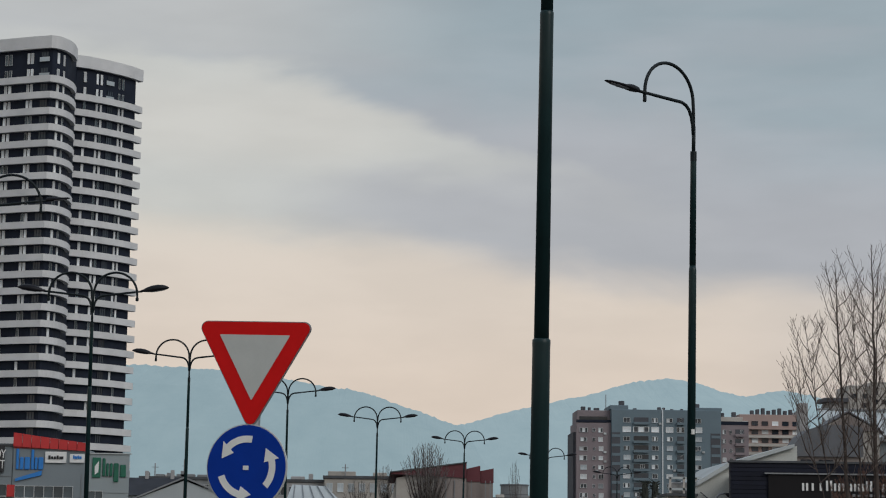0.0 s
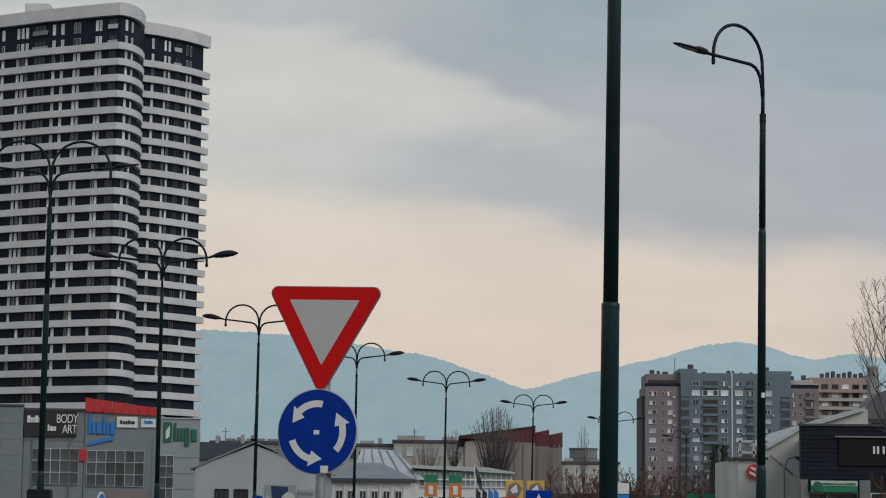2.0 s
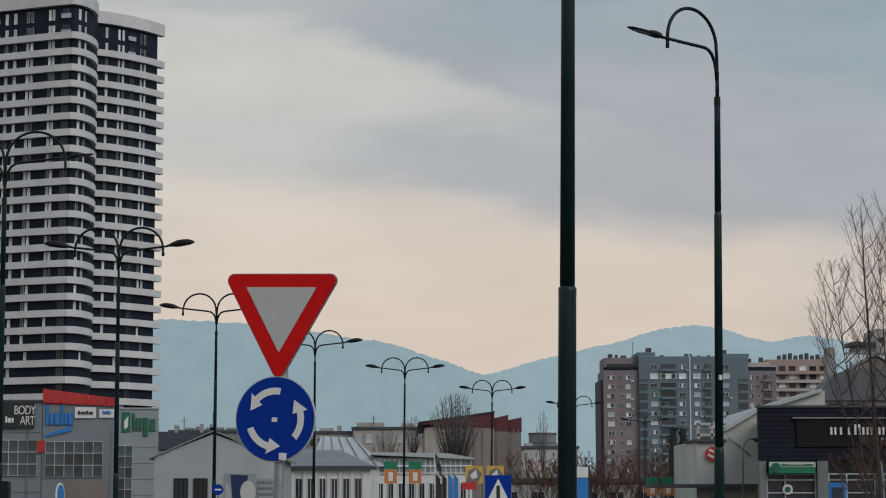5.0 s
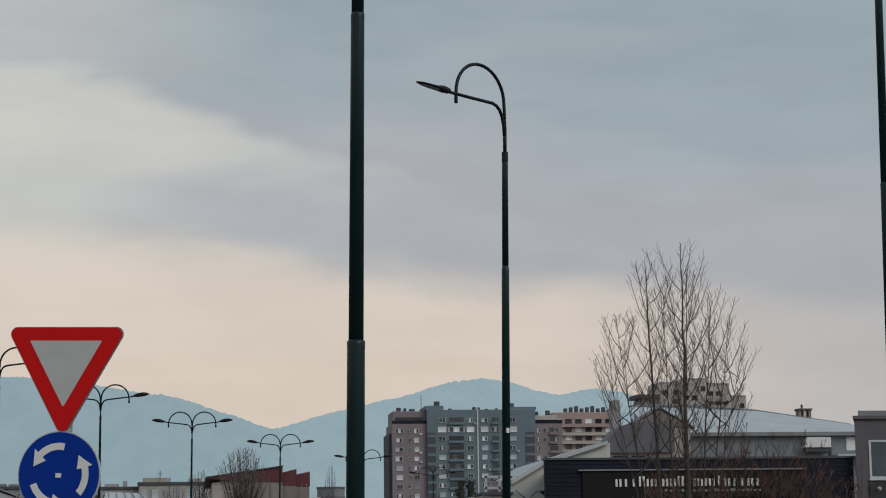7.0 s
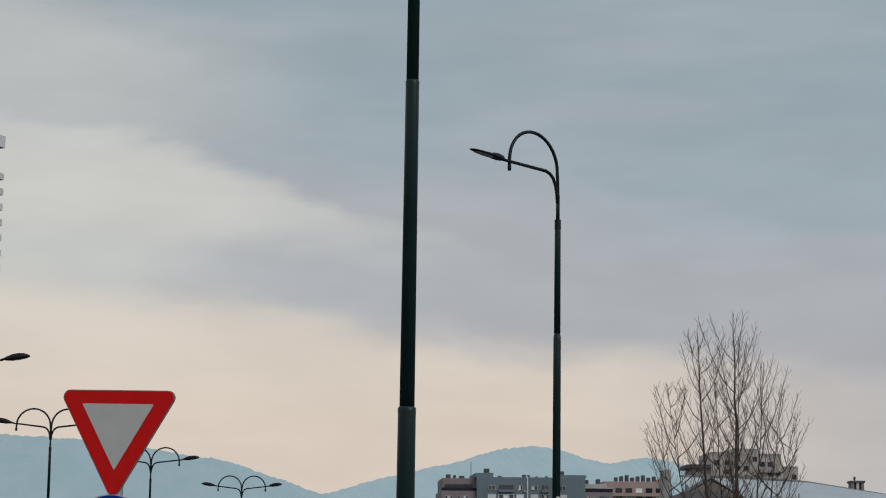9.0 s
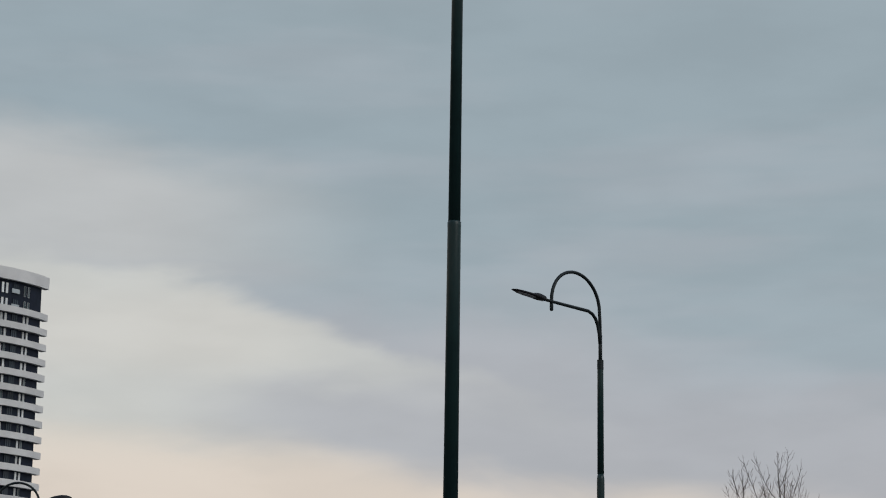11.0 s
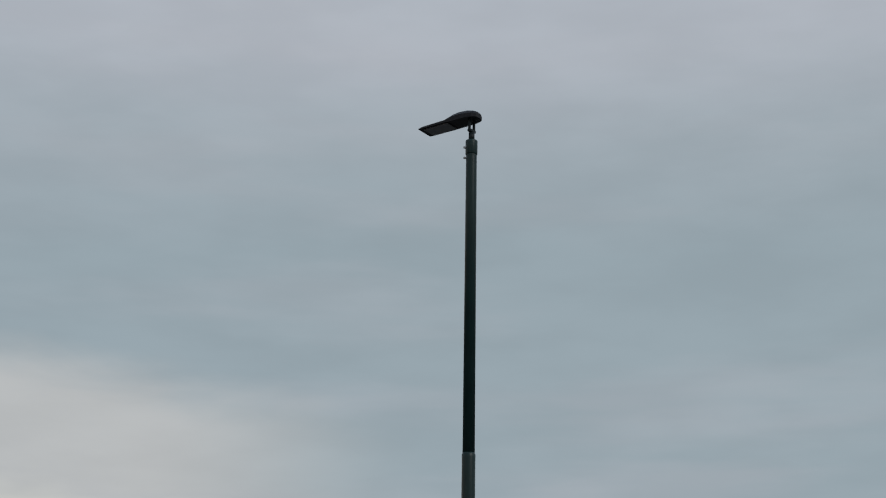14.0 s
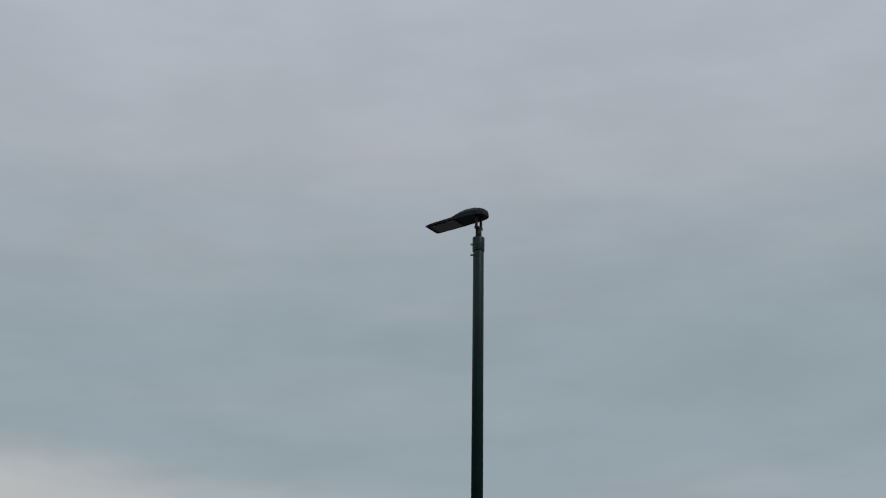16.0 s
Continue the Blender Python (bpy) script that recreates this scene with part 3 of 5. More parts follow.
# ---- straight lamp posts near the road ----
post = thing("lamp_post", 1.577, 20, 0, "tall dark green stepped lamp post with a flat LED head", "lamp post", "straight lamp posts", lean=0.65)
part("base", Shape().box(-0.22, 0.22, -0.22, 0.22, 0, 0.05, 0.012), GALVANISED, post, "galvanised base plate")
for name, z0, z1, r0, r1 in (("pole_foot", 0.05, 3.8, 0.094, 0.088), ("pole_middle", 3.8, 7.09, 0.074, 0.068), ("pole_top", 7.09, 10.5, 0.062, 0.057)):
    part(name, Shape().tube([(0, 0, z0), (0, 0, z1 - 0.09), (0, 0, z1 - 0.05), (0, 0, z1 - 0.015), (0, 0, z1)], [r0, r1, r1 * 1.02, r1 * 1.02, r1 * 0.88], 24), POLE_GREEN, post, smooth=True)
part("cap", Shape().tube([(0, 0, 10.34), (0, 0, 10.35), (0, 0, 10.49), (0, 0, 10.5), (0, 0, 10.51)], [0.058, 0.064, 0.064, 0.064, 0.05], 20), POLE_GREEN, post, smooth=True)
for z in (10.3, 10.42):
    part("bolt", Shape().tube([(-0.05, -0.01, z), (-0.085, -0.015, z)], 0.012, 6), GALVANISED, post)
part("spigot", Shape().tube([(0, 0, 10.5), (0, 0, 10.60)], 0.032, 12), LAMP_DARK, post, smooth=True)
head = part("lamp_head", Shape(), LAMP_GREY, post, "flat dark LED street light head")
c, sn = math.cos(radians(141)), math.sin(radians(141))


def headed(p):
    """From the head's own axes (u along it, v across, w up) to the post's."""
    return (p[0] * c - p[1] * sn, p[0] * sn + p[1] * c, 10.745 + p[2])


hs = Shape()
hs.rings([[headed(p) for p in ((u, -w, 0), (u, -w, h * 0.55), (u, -w * 0.6, h), (u, w * 0.6, h), (u, w, h * 0.55), (u, w, 0))]
          for u, w, h in ((-0.10, 0.03, 0.05), (-0.09, 0.06, 0.065), (-0.05, 0.09, 0.08), (0.02, 0.105, 0.095), (0.12, 0.11, 0.1), (0.2, 0.11, 0.09), (0.28, 0.115, 0.05), (0.56, 0.115, 0.035), (0.62, 0.11, 0.02))])
head.data = hs.mesh("lamp_head", LAMP_GREY)
ls = Shape()
ls.rings([[headed(p) for p in ((u, -0.09, -0.012), (u, 0.09, -0.012), (u, 0.09, 0.004), (u, -0.09, 0.004))] for u in (0.25, 0.56)])
part("led_panel", ls, LED_PANEL, head, "pale LED panel")
bs = Shape()
for v in (-0.042, 0.042):
    bs.rings([[headed(p) for p in ((u, v - 0.009, -0.13), (u, v + 0.009, -0.13), (u, v + 0.009, 0.02), (u, v - 0.009, 0.02))] for u in (-0.012, 0.012)])
bs.rings([[headed(p) for p in ((u, -0.05, -0.14), (u, 0.05, -0.14), (u, 0.05, -0.115), (u, -0.05, -0.115))] for u in (-0.02, 0.02)])
part("bracket", bs, LAMP_DARK, head)
copy_thing(post, pose(10.13, 29, 0, 0, 0.6, 0))

# ---- give-way and roundabout signs ----
signs = thing("traffic_sign", -0.952, 14.5, 0, "give-way triangle above a round blue roundabout sign on a grey post", "traffic sign", turn=-19, lean=2.0)
part("post", Shape().tube([(0.02, 0.05, 0), (0.02, 0.05, 3.25)], 0.035, 16), GALVANISED, signs, "galvanised steel post", smooth=True)


def rounded_triangle(side, r, cz, n=6):
    """A triangle that stands on its tip: outline (x, z) with rounded corners; side: between the corners' centres plus roundings."""
    out = []
    R = side / math.sqrt(3) - 2 * r + r
    R = side / math.sqrt(3) - r
    for k, a0 in enumerate((-90, 30, 150)):
        px, pz = (R - r * 0.0) * math.cos(radians(a0)), cz + R * math.sin(radians(a0))
        for i in range(n + 1):
            a = radians(a0 - 60 + 120 * i / n)
            out.append((px + r * math.cos(a), pz + r * math.sin(a)))
    return out


tz = 3.052
plate = part("give_way_plate", Shape().front(rounded_triangle(0.803, 0.045, tz), 0.0, 0.018), SIGN_RED, signs, "red and white give-way triangle")
part("rim", Shape().front(rounded_triangle(0.816, 0.05, tz), 0.006, 0.022), GALVANISED, plate, "thin metal edge")
part("field", Shape().front(rounded_triangle(0.522, 0.006, tz + 0.01), -0.003, 0.004), SIGN_WHITE, plate, "white field")


def circle(r, x, z, n=48):
    return [(x + r * math.cos(2 * math.pi * i / n), z + r * math.sin(2 * math.pi * i / n)) for i in range(n)]


dz, dx = 2.29, -0.008
disc = part("roundabout_disc", Shape().front(circle(0.293, dx, dz), 0.0, 0.018), SIGN_BLUE, signs, "round blue sign with three white arrows")
part("rim", Shape().front(circle(0.301, dx, dz), 0.005, 0.024), SIGN_WHITE, disc, "pale metal edge")
for a0 in (110, 230, 350):
    s = Shape()
    outer_r, inner_r, mid = 0.219, 0.171, 0.195
    arc = [radians(a0 - 30 + i * 5.6) for i in range(11)]
    pts = [(outer_r * math.cos(a), outer_r * math.sin(a)) for a in arc]
    tip = radians(a0 + 54)
    e = arc[-1]
    pts += [(0.252 * math.cos(e), 0.252 * math.sin(e)), (mid * math.cos(tip), mid * math.sin(tip)), (0.138 * math.cos(e), 0.138 * math.sin(e))]
    pts += [(inner_r * math.cos(a), inner_r * math.sin(a)) for a in reversed(arc)]
    n = len(arc)
    strip_v, strip_f = [], []
    for yy in (-0.004, 0.002):
        strip_v += [(x + dx, yy, z + dz) for x, z in pts]
    m = len(pts)
    for i in range(n - 1):
        strip_f.append((i, i + 1, m - 2 - i, m - 1 - i))
    strip_f.append((n, n + 1, n + 2))
    strip_f += [(i, (i + 1) % m, m + (i + 1) % m, m + i) for i in range(m)]
    part("arrow", Shape().add(strip_v, strip_f), ARROW_WHITE, disc, "white curved arrow")
part("sticker", Shape().box(0.035, 0.09, -0.006, 0.0, 2.005, 2.055), ARROW_WHITE, disc, "worn white sticker")
part("sticker", Shape().box(-0.03, 0.01, -0.006, 0.0, 2.27, 2.30), ARROW_WHITE, disc, "small worn sticker")
for z in (2.16, 2.42, 2.86, 3.2):
    part("clamp", Shape().box(-0.04, 0.08, 0.018, 0.1, z, z + 0.03, 0.004), GALVANISED, signs)


def bars(parent, x0, x1, z, h, y, mat, widths, gap=0.35, high=None):
    """Writing that stays unlettered: plain upright bars of its size, one after another, widths relative."""
    total = sum(widths) + gap * (len(widths) - 1)
    k = (x1 - x0) / total
    x = x0
    for i, w in enumerate(widths):
        tall = h if (i in high if high else (i * 7) % 3 == 0) else h * 0.74
        part("bar", Shape().box(x, x + w * k, y - 0.05, y, z, z + tall), mat, parent)
        x += (w + gap) * k


def fine_bars(parent, x0, x1, z, h, y, mat, count, thick, seed):
    """Writing that stays unlettered: plain thin upright bars, two to a sign, in two heights."""
    rng = random.Random(seed)
    step_x = (x1 - x0) / count
    for i in range(count):
        tall = h if rng.random() < 0.2 else h * 0.74
        x = x0 + i * step_x
        for dx in ((0.0, 0.5) if rng.random() < 0.8 else (0.2,)):
            part("bar", Shape().box(x + dx * step_x, x + dx * step_x + thick, y - 0.05, y, z, z + tall), mat, parent)


# ---- shopping centre beside the road ----
mall = thing("shopping_centre", -26, 150, 0, "grey metal-clad shopping centre with signs and banded windows", "building")
X0 = -26.0


def mx(x):
    return x - X0


part("wall", Shape().box(mx(-44), mx(-30.4), 0.0, 26, 0, 9.35, 0.05), CLAD_GREY, mall, "plain grey cladding")
part("wall", Shape().box(mx(-30.4), mx(-25.95), 0.25, 26, 0, 9.1, 0.05), CLAD_GREY, mall)
part("wall", Shape().box(mx(-25.95), mx(-20.7), 0.15, 5, 0, 8.95, 0.05), CLAD_GREY, mall)
part("wall", Shape().plan([(mx(-20.7), 0.4), (mx(-17.6), 0.4), (mx(-20.8), 26), (mx(-24.5), 26)], 0, 8.6), CLAD_LIGHT, mall, "paler corner cladding")
part("coping", Shape().box(mx(-44), mx(-30.4), -0.08, 0.3, 9.35, 9.5), ROOF_DARK, mall)
part("coping", Shape().box(mx(-30.4), mx(-25.95), 0.1, 0.5, 9.1, 9.25), ROOF_DARK, mall)
part("coping", Shape().box(mx(-20.7), mx(-17.5), 0.3, 0.6, 8.6, 8.68), ROOF_PALE, mall)
for i in range(7):
    z = 1.2 + i * 1.15
    part("cladding_joint", Shape().box(mx(-43.9), mx(-30.5), -0.02, 0.0, z, z + 0.05), ROOF_GREY, mall)
    if z < 7.5:
        part("cladding_joint", Shape().box(mx(-19.4), mx(-17.65), 0.37, 0.4, z, z + 0.04), ROOF_GREY, mall)
for x in (-42.5, -39.0, -35.5, -32.0):
    part("cladding_joint", Shape().box(mx(x), mx(x) + 0.05, -0.02, 0.0, 0, 9.35), ROOF_GREY, mall)
for x in (-29.7, -27.0, -21.0):
    part("cladding_joint", Shape().box(mx(x), mx(x) + 0.04, 0.1, 0.25, 0, 7.1), ROOF_GREY, mall)
for z in (2.6, 6.9):
    part("cladding_joint", Shape().box(mx(-30.35), mx(-25.97), 0.2, 0.25, z, z + 0.05), ROOF_GREY, mall)
fascia = part("red_fascia", Shape().box(mx(-25.9), mx(-20.75), 0.16, 0.4, 8.8, 9.3), RED_PANEL, mall, "slanting red roof fascia of metal panels")
for i in range(8):
    a, b = i / 8, (i + 1) / 8
    xa, xb = -25.94 + 5.24 * a + 0.02, -25.94 + 5.24 * b - 0.02
    part("panel", Shape().front([(mx(xa), 9.05 - 0.28 * a), (mx(xb), 9.05 - 0.28 * b), (mx(xb), 10.05 - 0.70 * b), (mx(xa), 10.05 - 0.70 * a)], -0.05, 0.14), RED_PANEL, fascia)
board = part("sign_board", Shape().box(mx(-30.35), mx(-26.55), 0.02, 0.2, 7.2, 9.15, 0.02), BLACK_SIGN, mall, "black shop sign with white lettering")
bars(board, mx(-30.1), mx(-28.9), 8.2, 0.5, 0.01, LETTER_WHITE, [2, 1, 1, 2, 1, 2])
bars(board, mx(-28.6), mx(-28.0), 7.6, 0.45, 0.01, LETTER_WHITE, [1, 2, 1])
for word, x, z, size in (("BODY", -28.0, 8.2, 0.78), ("ART", -27.55, 7.45, 0.78)):
    tx = bpy.data.curves.new("lettering", "FONT")
    tx.body, tx.size, tx.extrude, tx.space_character = word, size, 0.02, 0.9
    tx.materials.append(LETTER_WHITE)
    ob = new("lettering", tx)
    ob.parent = board
    ob.matrix_basis = pose(mx(x), 0.0, z, 90, 0, 0) @ Matrix.Diagonal((0.78, 1.15, 1, 1))
logo = part("blue_sign", Shape().front([(mx(-25.7), 6.55), (mx(-23.85), 7.0), (mx(-23.8), 7.35), (mx(-24.6), 7.1), (mx(-25.7), 6.75)], 0.02, 0.14), LOGO_BLUE, mall, "blue swoosh and blocks of a shop sign")
for x, w, z0, z1 in ((-25.7, 0.2, 7.4, 8.9), (-25.42, 0.26, 7.4, 8.3), (-25.08, 0.38, 7.4, 8.3), (-24.62, 0.2, 7.4, 8.85), (-24.36, 0.2, 7.4, 8.3), (-24.1, 0.36, 7.4, 8.3)):
    part("bar", Shape().box(mx(x), mx(x + w), 0.02, 0.14, z0, z1, 0.05), LOGO_BLUE, logo)
for x0, x1, z0, z1 in ((-23.62, -22.1, 7.9, 8.7), (-21.85, -20.8, 7.93, 8.55)):
    b = part("sign_board", Shape().box(mx(x0), mx(x1), 0.0, 0.14, z0, z1, 0.02), LETTER_WHITE, mall, "white light-box sign")
    bars(b, mx(x0 + 0.25), mx(x1 - 0.2), z0 + 0.28, 0.25, -0.01, BLACK_SIGN if x0 < -22 else LOGO_BLUE, [1, 1, 1, 1, 2])
gl = part("green_sign", Shape().box(mx(-20.25), mx(-19.65), 0.3, 0.38, 6.9, 8.35, 0.02), LOGO_GREEN, mall, "dark green shapes of a shop sign")
part("block", Shape().front([(mx(-20.05), 7.1), (mx(-19.8), 7.3), (mx(-19.78), 8.1), (mx(-20.08), 7.7)], 0.27, 0.31), LETTER_WHITE, gl)
for x, w, z0, z1 in ((-19.52, 0.2, 7.0, 8.3), (-19.25, 0.18, 7.0, 7.95), (-19.0, 0.2, 7.0, 7.95), (-18.72, 0.36, 6.6, 7.95), (-18.25, 0.42, 6.95, 7.85)):
    part("bar", Shape().box(mx(x), mx(x + w), 0.28, 0.38, z0, z1, 0.05), LOGO_GREEN, gl)
for x0, x1, z0, z1, y, nc, nr in ((-29.7, -26.3, 3.75, 6.35, 0.25, 5, 3), (-25.7, -21.55, 3.65, 6.25, 0.15, 6, 3), (-20.5, -19.45, 1.2, 5.95, 0.4, 2, 6)):
    bank = part("window_band", Shape().box(mx(x0), mx(x1), y - 0.03, y + 0.05, z0, z1), FRAME_DULL, mall, "band of gridded windows")
    for i in range(nc):
        for j in range(nr):
            w, h = (x1 - x0) / nc, (z1 - z0) / nr
            piece("pane", WIN_GRID, bank, mx(x0 + (i + 0.5) * w), y - 0.08, z0 + (j + 0.5) * h, w * 0.99, 1.0, h * 0.97)
part("red_panel", Shape().box(mx(-26.28), mx(-25.72), 0.08, 0.16, 5.45, 6.3), RED_PANEL, mall)
part("entrance_panel", Shape().box(mx(-24.6), mx(-21.2), 0.0, 0.14, 0, 3.4), WALL_BROWN, mall)
totem = thing("sign_totem", -23.9, 146, 0, "tall white oval sign with a blue centre", "sign")
part("face", Shape().front([(0.32 * math.cos(a), 2.4 + 0.85 * math.sin(a)) for a in np.linspace(0, 2 * math.pi, 24, endpoint=False)], -0.06, 0.06), LETTER_WHITE, totem)
part("emblem", Shape().front([(0.06 + 0.24 * math.cos(a), 2.4 + 0.7 * math.sin(a)) for a in np.linspace(0, 2 * math.pi, 24, endpoint=False)], -0.08, -0.05), LOGO_BLUE, totem)
part("post", Shape().box(-0.08, 0.08, -0.05, 0.05, 0, 1.6), GALVANISED, totem)


# ---- low houses and halls ----
def gable_house(name, x, y, w, depth, eave, ridge, wall, roof, label, ridge_at=0.5, over=0.3, category="building"):
    """A house whose gable faces the viewer."""
    h = thing(name, x, y, 0, label, category)
    r = w * ridge_at
    part("wall", Shape().front([(0, 0), (w, 0), (w, eave), (r, ridge - 0.12), (0, eave)], 0, depth), wall, h)
    for a, b in (((-over, eave - 0.15), (r, ridge)), ((r, ridge), (w + over, eave - 0.15))):
        part("roof_slope", Shape().front([a, b, (b[0], b[1] + 0.09), (a[0], a[1] + 0.09)], -0.12, depth + 0.3), roof, h)
    return h


def wins(h, mesh, xs, z, w, hh, y=-0.02):
    for x in xs:
        piece("window", mesh, h, x, y, z, w, 1.0, hh)


house = gable_house("gabled_hall", -13.3, 112, 6.6, 14, 4.25, 5.6, HOUSE_GREY, ROOF_GREY, "pale grey gabled hall with a low grey roof", 0.48)
wins(house, WIN_DARK, (1.45, 2.5), 2.35, 0.75, 1.5)
mural = part("mural", Shape().box(3.75, 5.45, -0.03, 0.0, 0, 3.35), CLAD_LIGHT, house, "painted wall with dark blue and white shapes")
part("painted_shape", Shape().front([(4.25, 1.6), (4.75, 1.6), (5.05, 3.25), (4.1, 3.3)], -0.04, -0.03), LOGO_NAVY, mural, "dark blue patch")
part("painted_shape", Shape().front([(5.05 + 0.42 * math.cos(a), 2.35 + 0.62 * math.sin(a)) for a in np.linspace(0, 2 * math.pi, 20, endpoint=False)], -0.05, -0.04), SIGN_WHITE, mural, "white round patch")
part("painted_shape", Shape().front([(3.8, 1.2), (4.2, 1.4), (4.1, 2.6), (3.85, 2.9)], -0.04, -0.03), HOUSE_GREY, mural)
part("shutter", Shape().box(5.6, 6.4, -0.1, 0.05, 0.4, 3.1), CLAD_LIGHT, house, "pale slatted shutter")
for i in range(8):
    part("slat", Shape().box(5.6, 6.4, -0.14, -0.1, 0.6 + i * 0.32, 0.72 + i * 0.32), ROOF_GREY, house)

slate = thing("dark_roofed_house", -25.5, 200, 0, "grey house with a wide dark slate roof", "building")
part("wall", Shape().box(0.4, 7.4, 0.4, 9.5, 0, 7.1), HOUSE_GREY, slate)
part("roof", Shape().add([(0, 0, 7.0), (7.9, 0, 7.0), (7.9, 10, 7.0), (0, 10, 7.0), (0.2, 5, 8.85), (7.0, 5, 8.85)], [(0, 1, 5, 4), (1, 2, 5), (2, 3, 4, 5), (3, 0, 4), (3, 2, 1, 0)]), ROOF_SLATE, slate, "dark slate roof")
for x in (1.2, 3.1, 5.6):
    part("chimney", Shape().box(x, x + 0.35, 4.7, 5.2, 8.7, 9.3 + 0.2 * (x % 2), 0.03), APT_GREY, slate)

low = thing("low_terrace", -8.6, 130, 0, "long low white building with a dark hipped roof and pilasters", "building")
part("wall", Shape().box(0, 6.7, 0, 14, 0, 3.95), WALL_WHITE, low)
part("eaves", Shape().box(-0.3, 6.95, -0.45, 0.0, 3.9, 4.08), ROOF_DARK, low)
part("roof", Shape().add([(-0.3, -0.45, 4.08), (6.95, -0.45, 4.08), (6.95, 14, 4.08), (-0.3, 14, 4.08), (1.6, 5, 5.2), (4.6, 5, 5.2), (4.6, 9, 5.2), (1.6, 9, 5.2)],
     [(0, 1, 5, 4), (1, 2, 6, 5), (2, 3, 7, 6), (3, 0, 4, 7), (4, 5, 6, 7), (3, 2, 1, 0)]), ROOF_GREY, low, "dark hipped roof")
for i in range(9):
    x = 0.35 + i * 0.74
    part("pilaster", Shape().box(x - 0.1, x + 0.1, -0.12, 0.0, 0, 3.7), WALL_WHITE, low)
    if i < 8:
        piece("window", WIN_PLAIN, low, x + 0.37, -0.02, 2.5, 0.42, 1.0, 1.8)

hip = thing("pale_roofed_hall", -6.2, 150, 0, "white hall with a pale sheet-metal hipped roof", "building")
part("wall", Shape().box(0, 4.6, 0, 12, 0, 4.4), WALL_WHITE, hip)
part("roof", Shape().add([(-0.4, -0.4, 4.4), (5.0, -0.4, 4.4), (5.0, 12, 4.4), (-0.4, 12, 4.4), (0.2, 5, 6.75), (2.7, 5, 6.65), (2.7, 8, 6.65), (0.2, 8, 6.75)],
     [(0, 1, 5, 4), (1, 2, 6, 5), (2, 3, 7, 6), (3, 0, 4, 7), (4, 5, 6, 7), (3, 2, 1, 0)]), ROOF_PALE, hip, "pale metal roof")
for i in range(5):
    part("roof_seam", Shape().tube([(0.4 + i, -0.35, 4.46), (0.4 + i * 0.55, 4.9, 6.72)], 0.04, 4), ROOF_GREY, hip)

canopy = thing("glazed_pavilion", -2.1, 150.5, 0, "white pavilion with a glazed upper band and flat roof", "building")
part("wall", Shape().box(0, 7.25, 0.1, 9, 0, 3.9), WALL_WHITE, canopy)
part("roof", Shape().front([(-0.1, 5.25), (7.4, 4.9), (7.4, 5.02), (5.5, 5.35), (0, 5.45)], -0.3, 9), ROOF_PALE, canopy)
part("glazing", Shape().box(0.1, 7.2, 0.15, 0.3, 3.9, 5.0), FLAT_BLIND, canopy)
for i in range(20):
    part("glazing_bar", Shape().box(0.1 + i * 0.37, 0.16 + i * 0.37, 0.0, 0.15, 3.9, 4.95), FRAME_WHITE, canopy)
for z in (3.88, 4.4):
    part("rail", Shape().box(0, 7.25, -0.02, 0.15, z, z + 0.09), FRAME_WHITE, canopy)
wins(canopy, WIN_PLAIN, [0.6 + i * 0.75 for i in range(9)], 2.3, 0.4, 2.0, 0.05)

red = thing("saw_roof_hall", 2.5, 220, -0.36, "brown hall with a stepped dark red saw-tooth roof", "building")
part("wall", Shape().front([(0, 0), (7.4, 0), (7.4, 11.2), (0, 10.1)], 0, 30), WALL_BEIGE, red, "pale weathered end wall")
part("wall", Shape().box(4.2, 7.4, -0.3, 28, 0, 10.2), WALL_BROWN, red, "stained brown wall")
part("wall", Shape().box(7.4, 8.9, 0.3, 28, 0, 10.0), WALL_BROWN, red)
part("wall", Shape().box(8.9, 10.3, 0.8, 28, 0, 9.8), WALL_BROWN, red)
part("roof_fascia", Shape().front([(-0.6, 10.48), (7.4, 10.15), (7.4, 11.75), (6.9, 11.7), (-0.6, 10.6)], -0.45, 29), BRICK_RED, red, "dark red fascia")
part("roof_fascia", Shape().front([(7.45, 9.8), (8.9, 9.8), (8.9, 11.5), (7.45, 11.15)], 0.2, 29), BRICK_RED, red)
part("roof_fascia", Shape().front([(8.95, 9.7), (10.35, 9.7), (10.35, 11.25), (8.95, 10.95)], 0.7, 29), BRICK_RED, red)
part("roof_edge", Shape().front([(-0.7, 10.6), (7.45, 11.74), (7.45, 11.86), (-0.7, 10.72)], -0.6, 29), ROOF_DARK, red)
for x in (5.2, 6.1, 7.9, 9.4, 9.9):
    part("downpipe", Shape().box(x, x + 0.08, -0.42, -0.3, 0, 9.9), ROOF_GREY, red)


def slab_house(name, x, y, w, depth, h, wall, label, storey=2.8, cols=6, top=2, roof=ROOF_DARK, boxes=(), mesh=None, ww=1.2):
    b = thing(name, x, y, 0, label, "building")
    part("wall", Shape().box(0, w, 0, depth, 0, h, 0.1), wall, b)
    part("roof_edge", Shape().box(-0.2, w + 0.2, -0.2, depth + 0.2, h, h + 0.4), roof, b)
    for bx, bw, bh in boxes:
        part("roof_box", Shape().box(bx, bx + bw, 2, 4, h + 0.4, h + 0.4 + bh, 0.05), wall, b)
    for k in range(top):
        for i in range(cols):
            piece("window", mesh or WIN_DULL, b, (i + 0.5) * w / cols, -0.02, h - 1.3 - k * storey, ww, 1.0, 1.3)
    return b


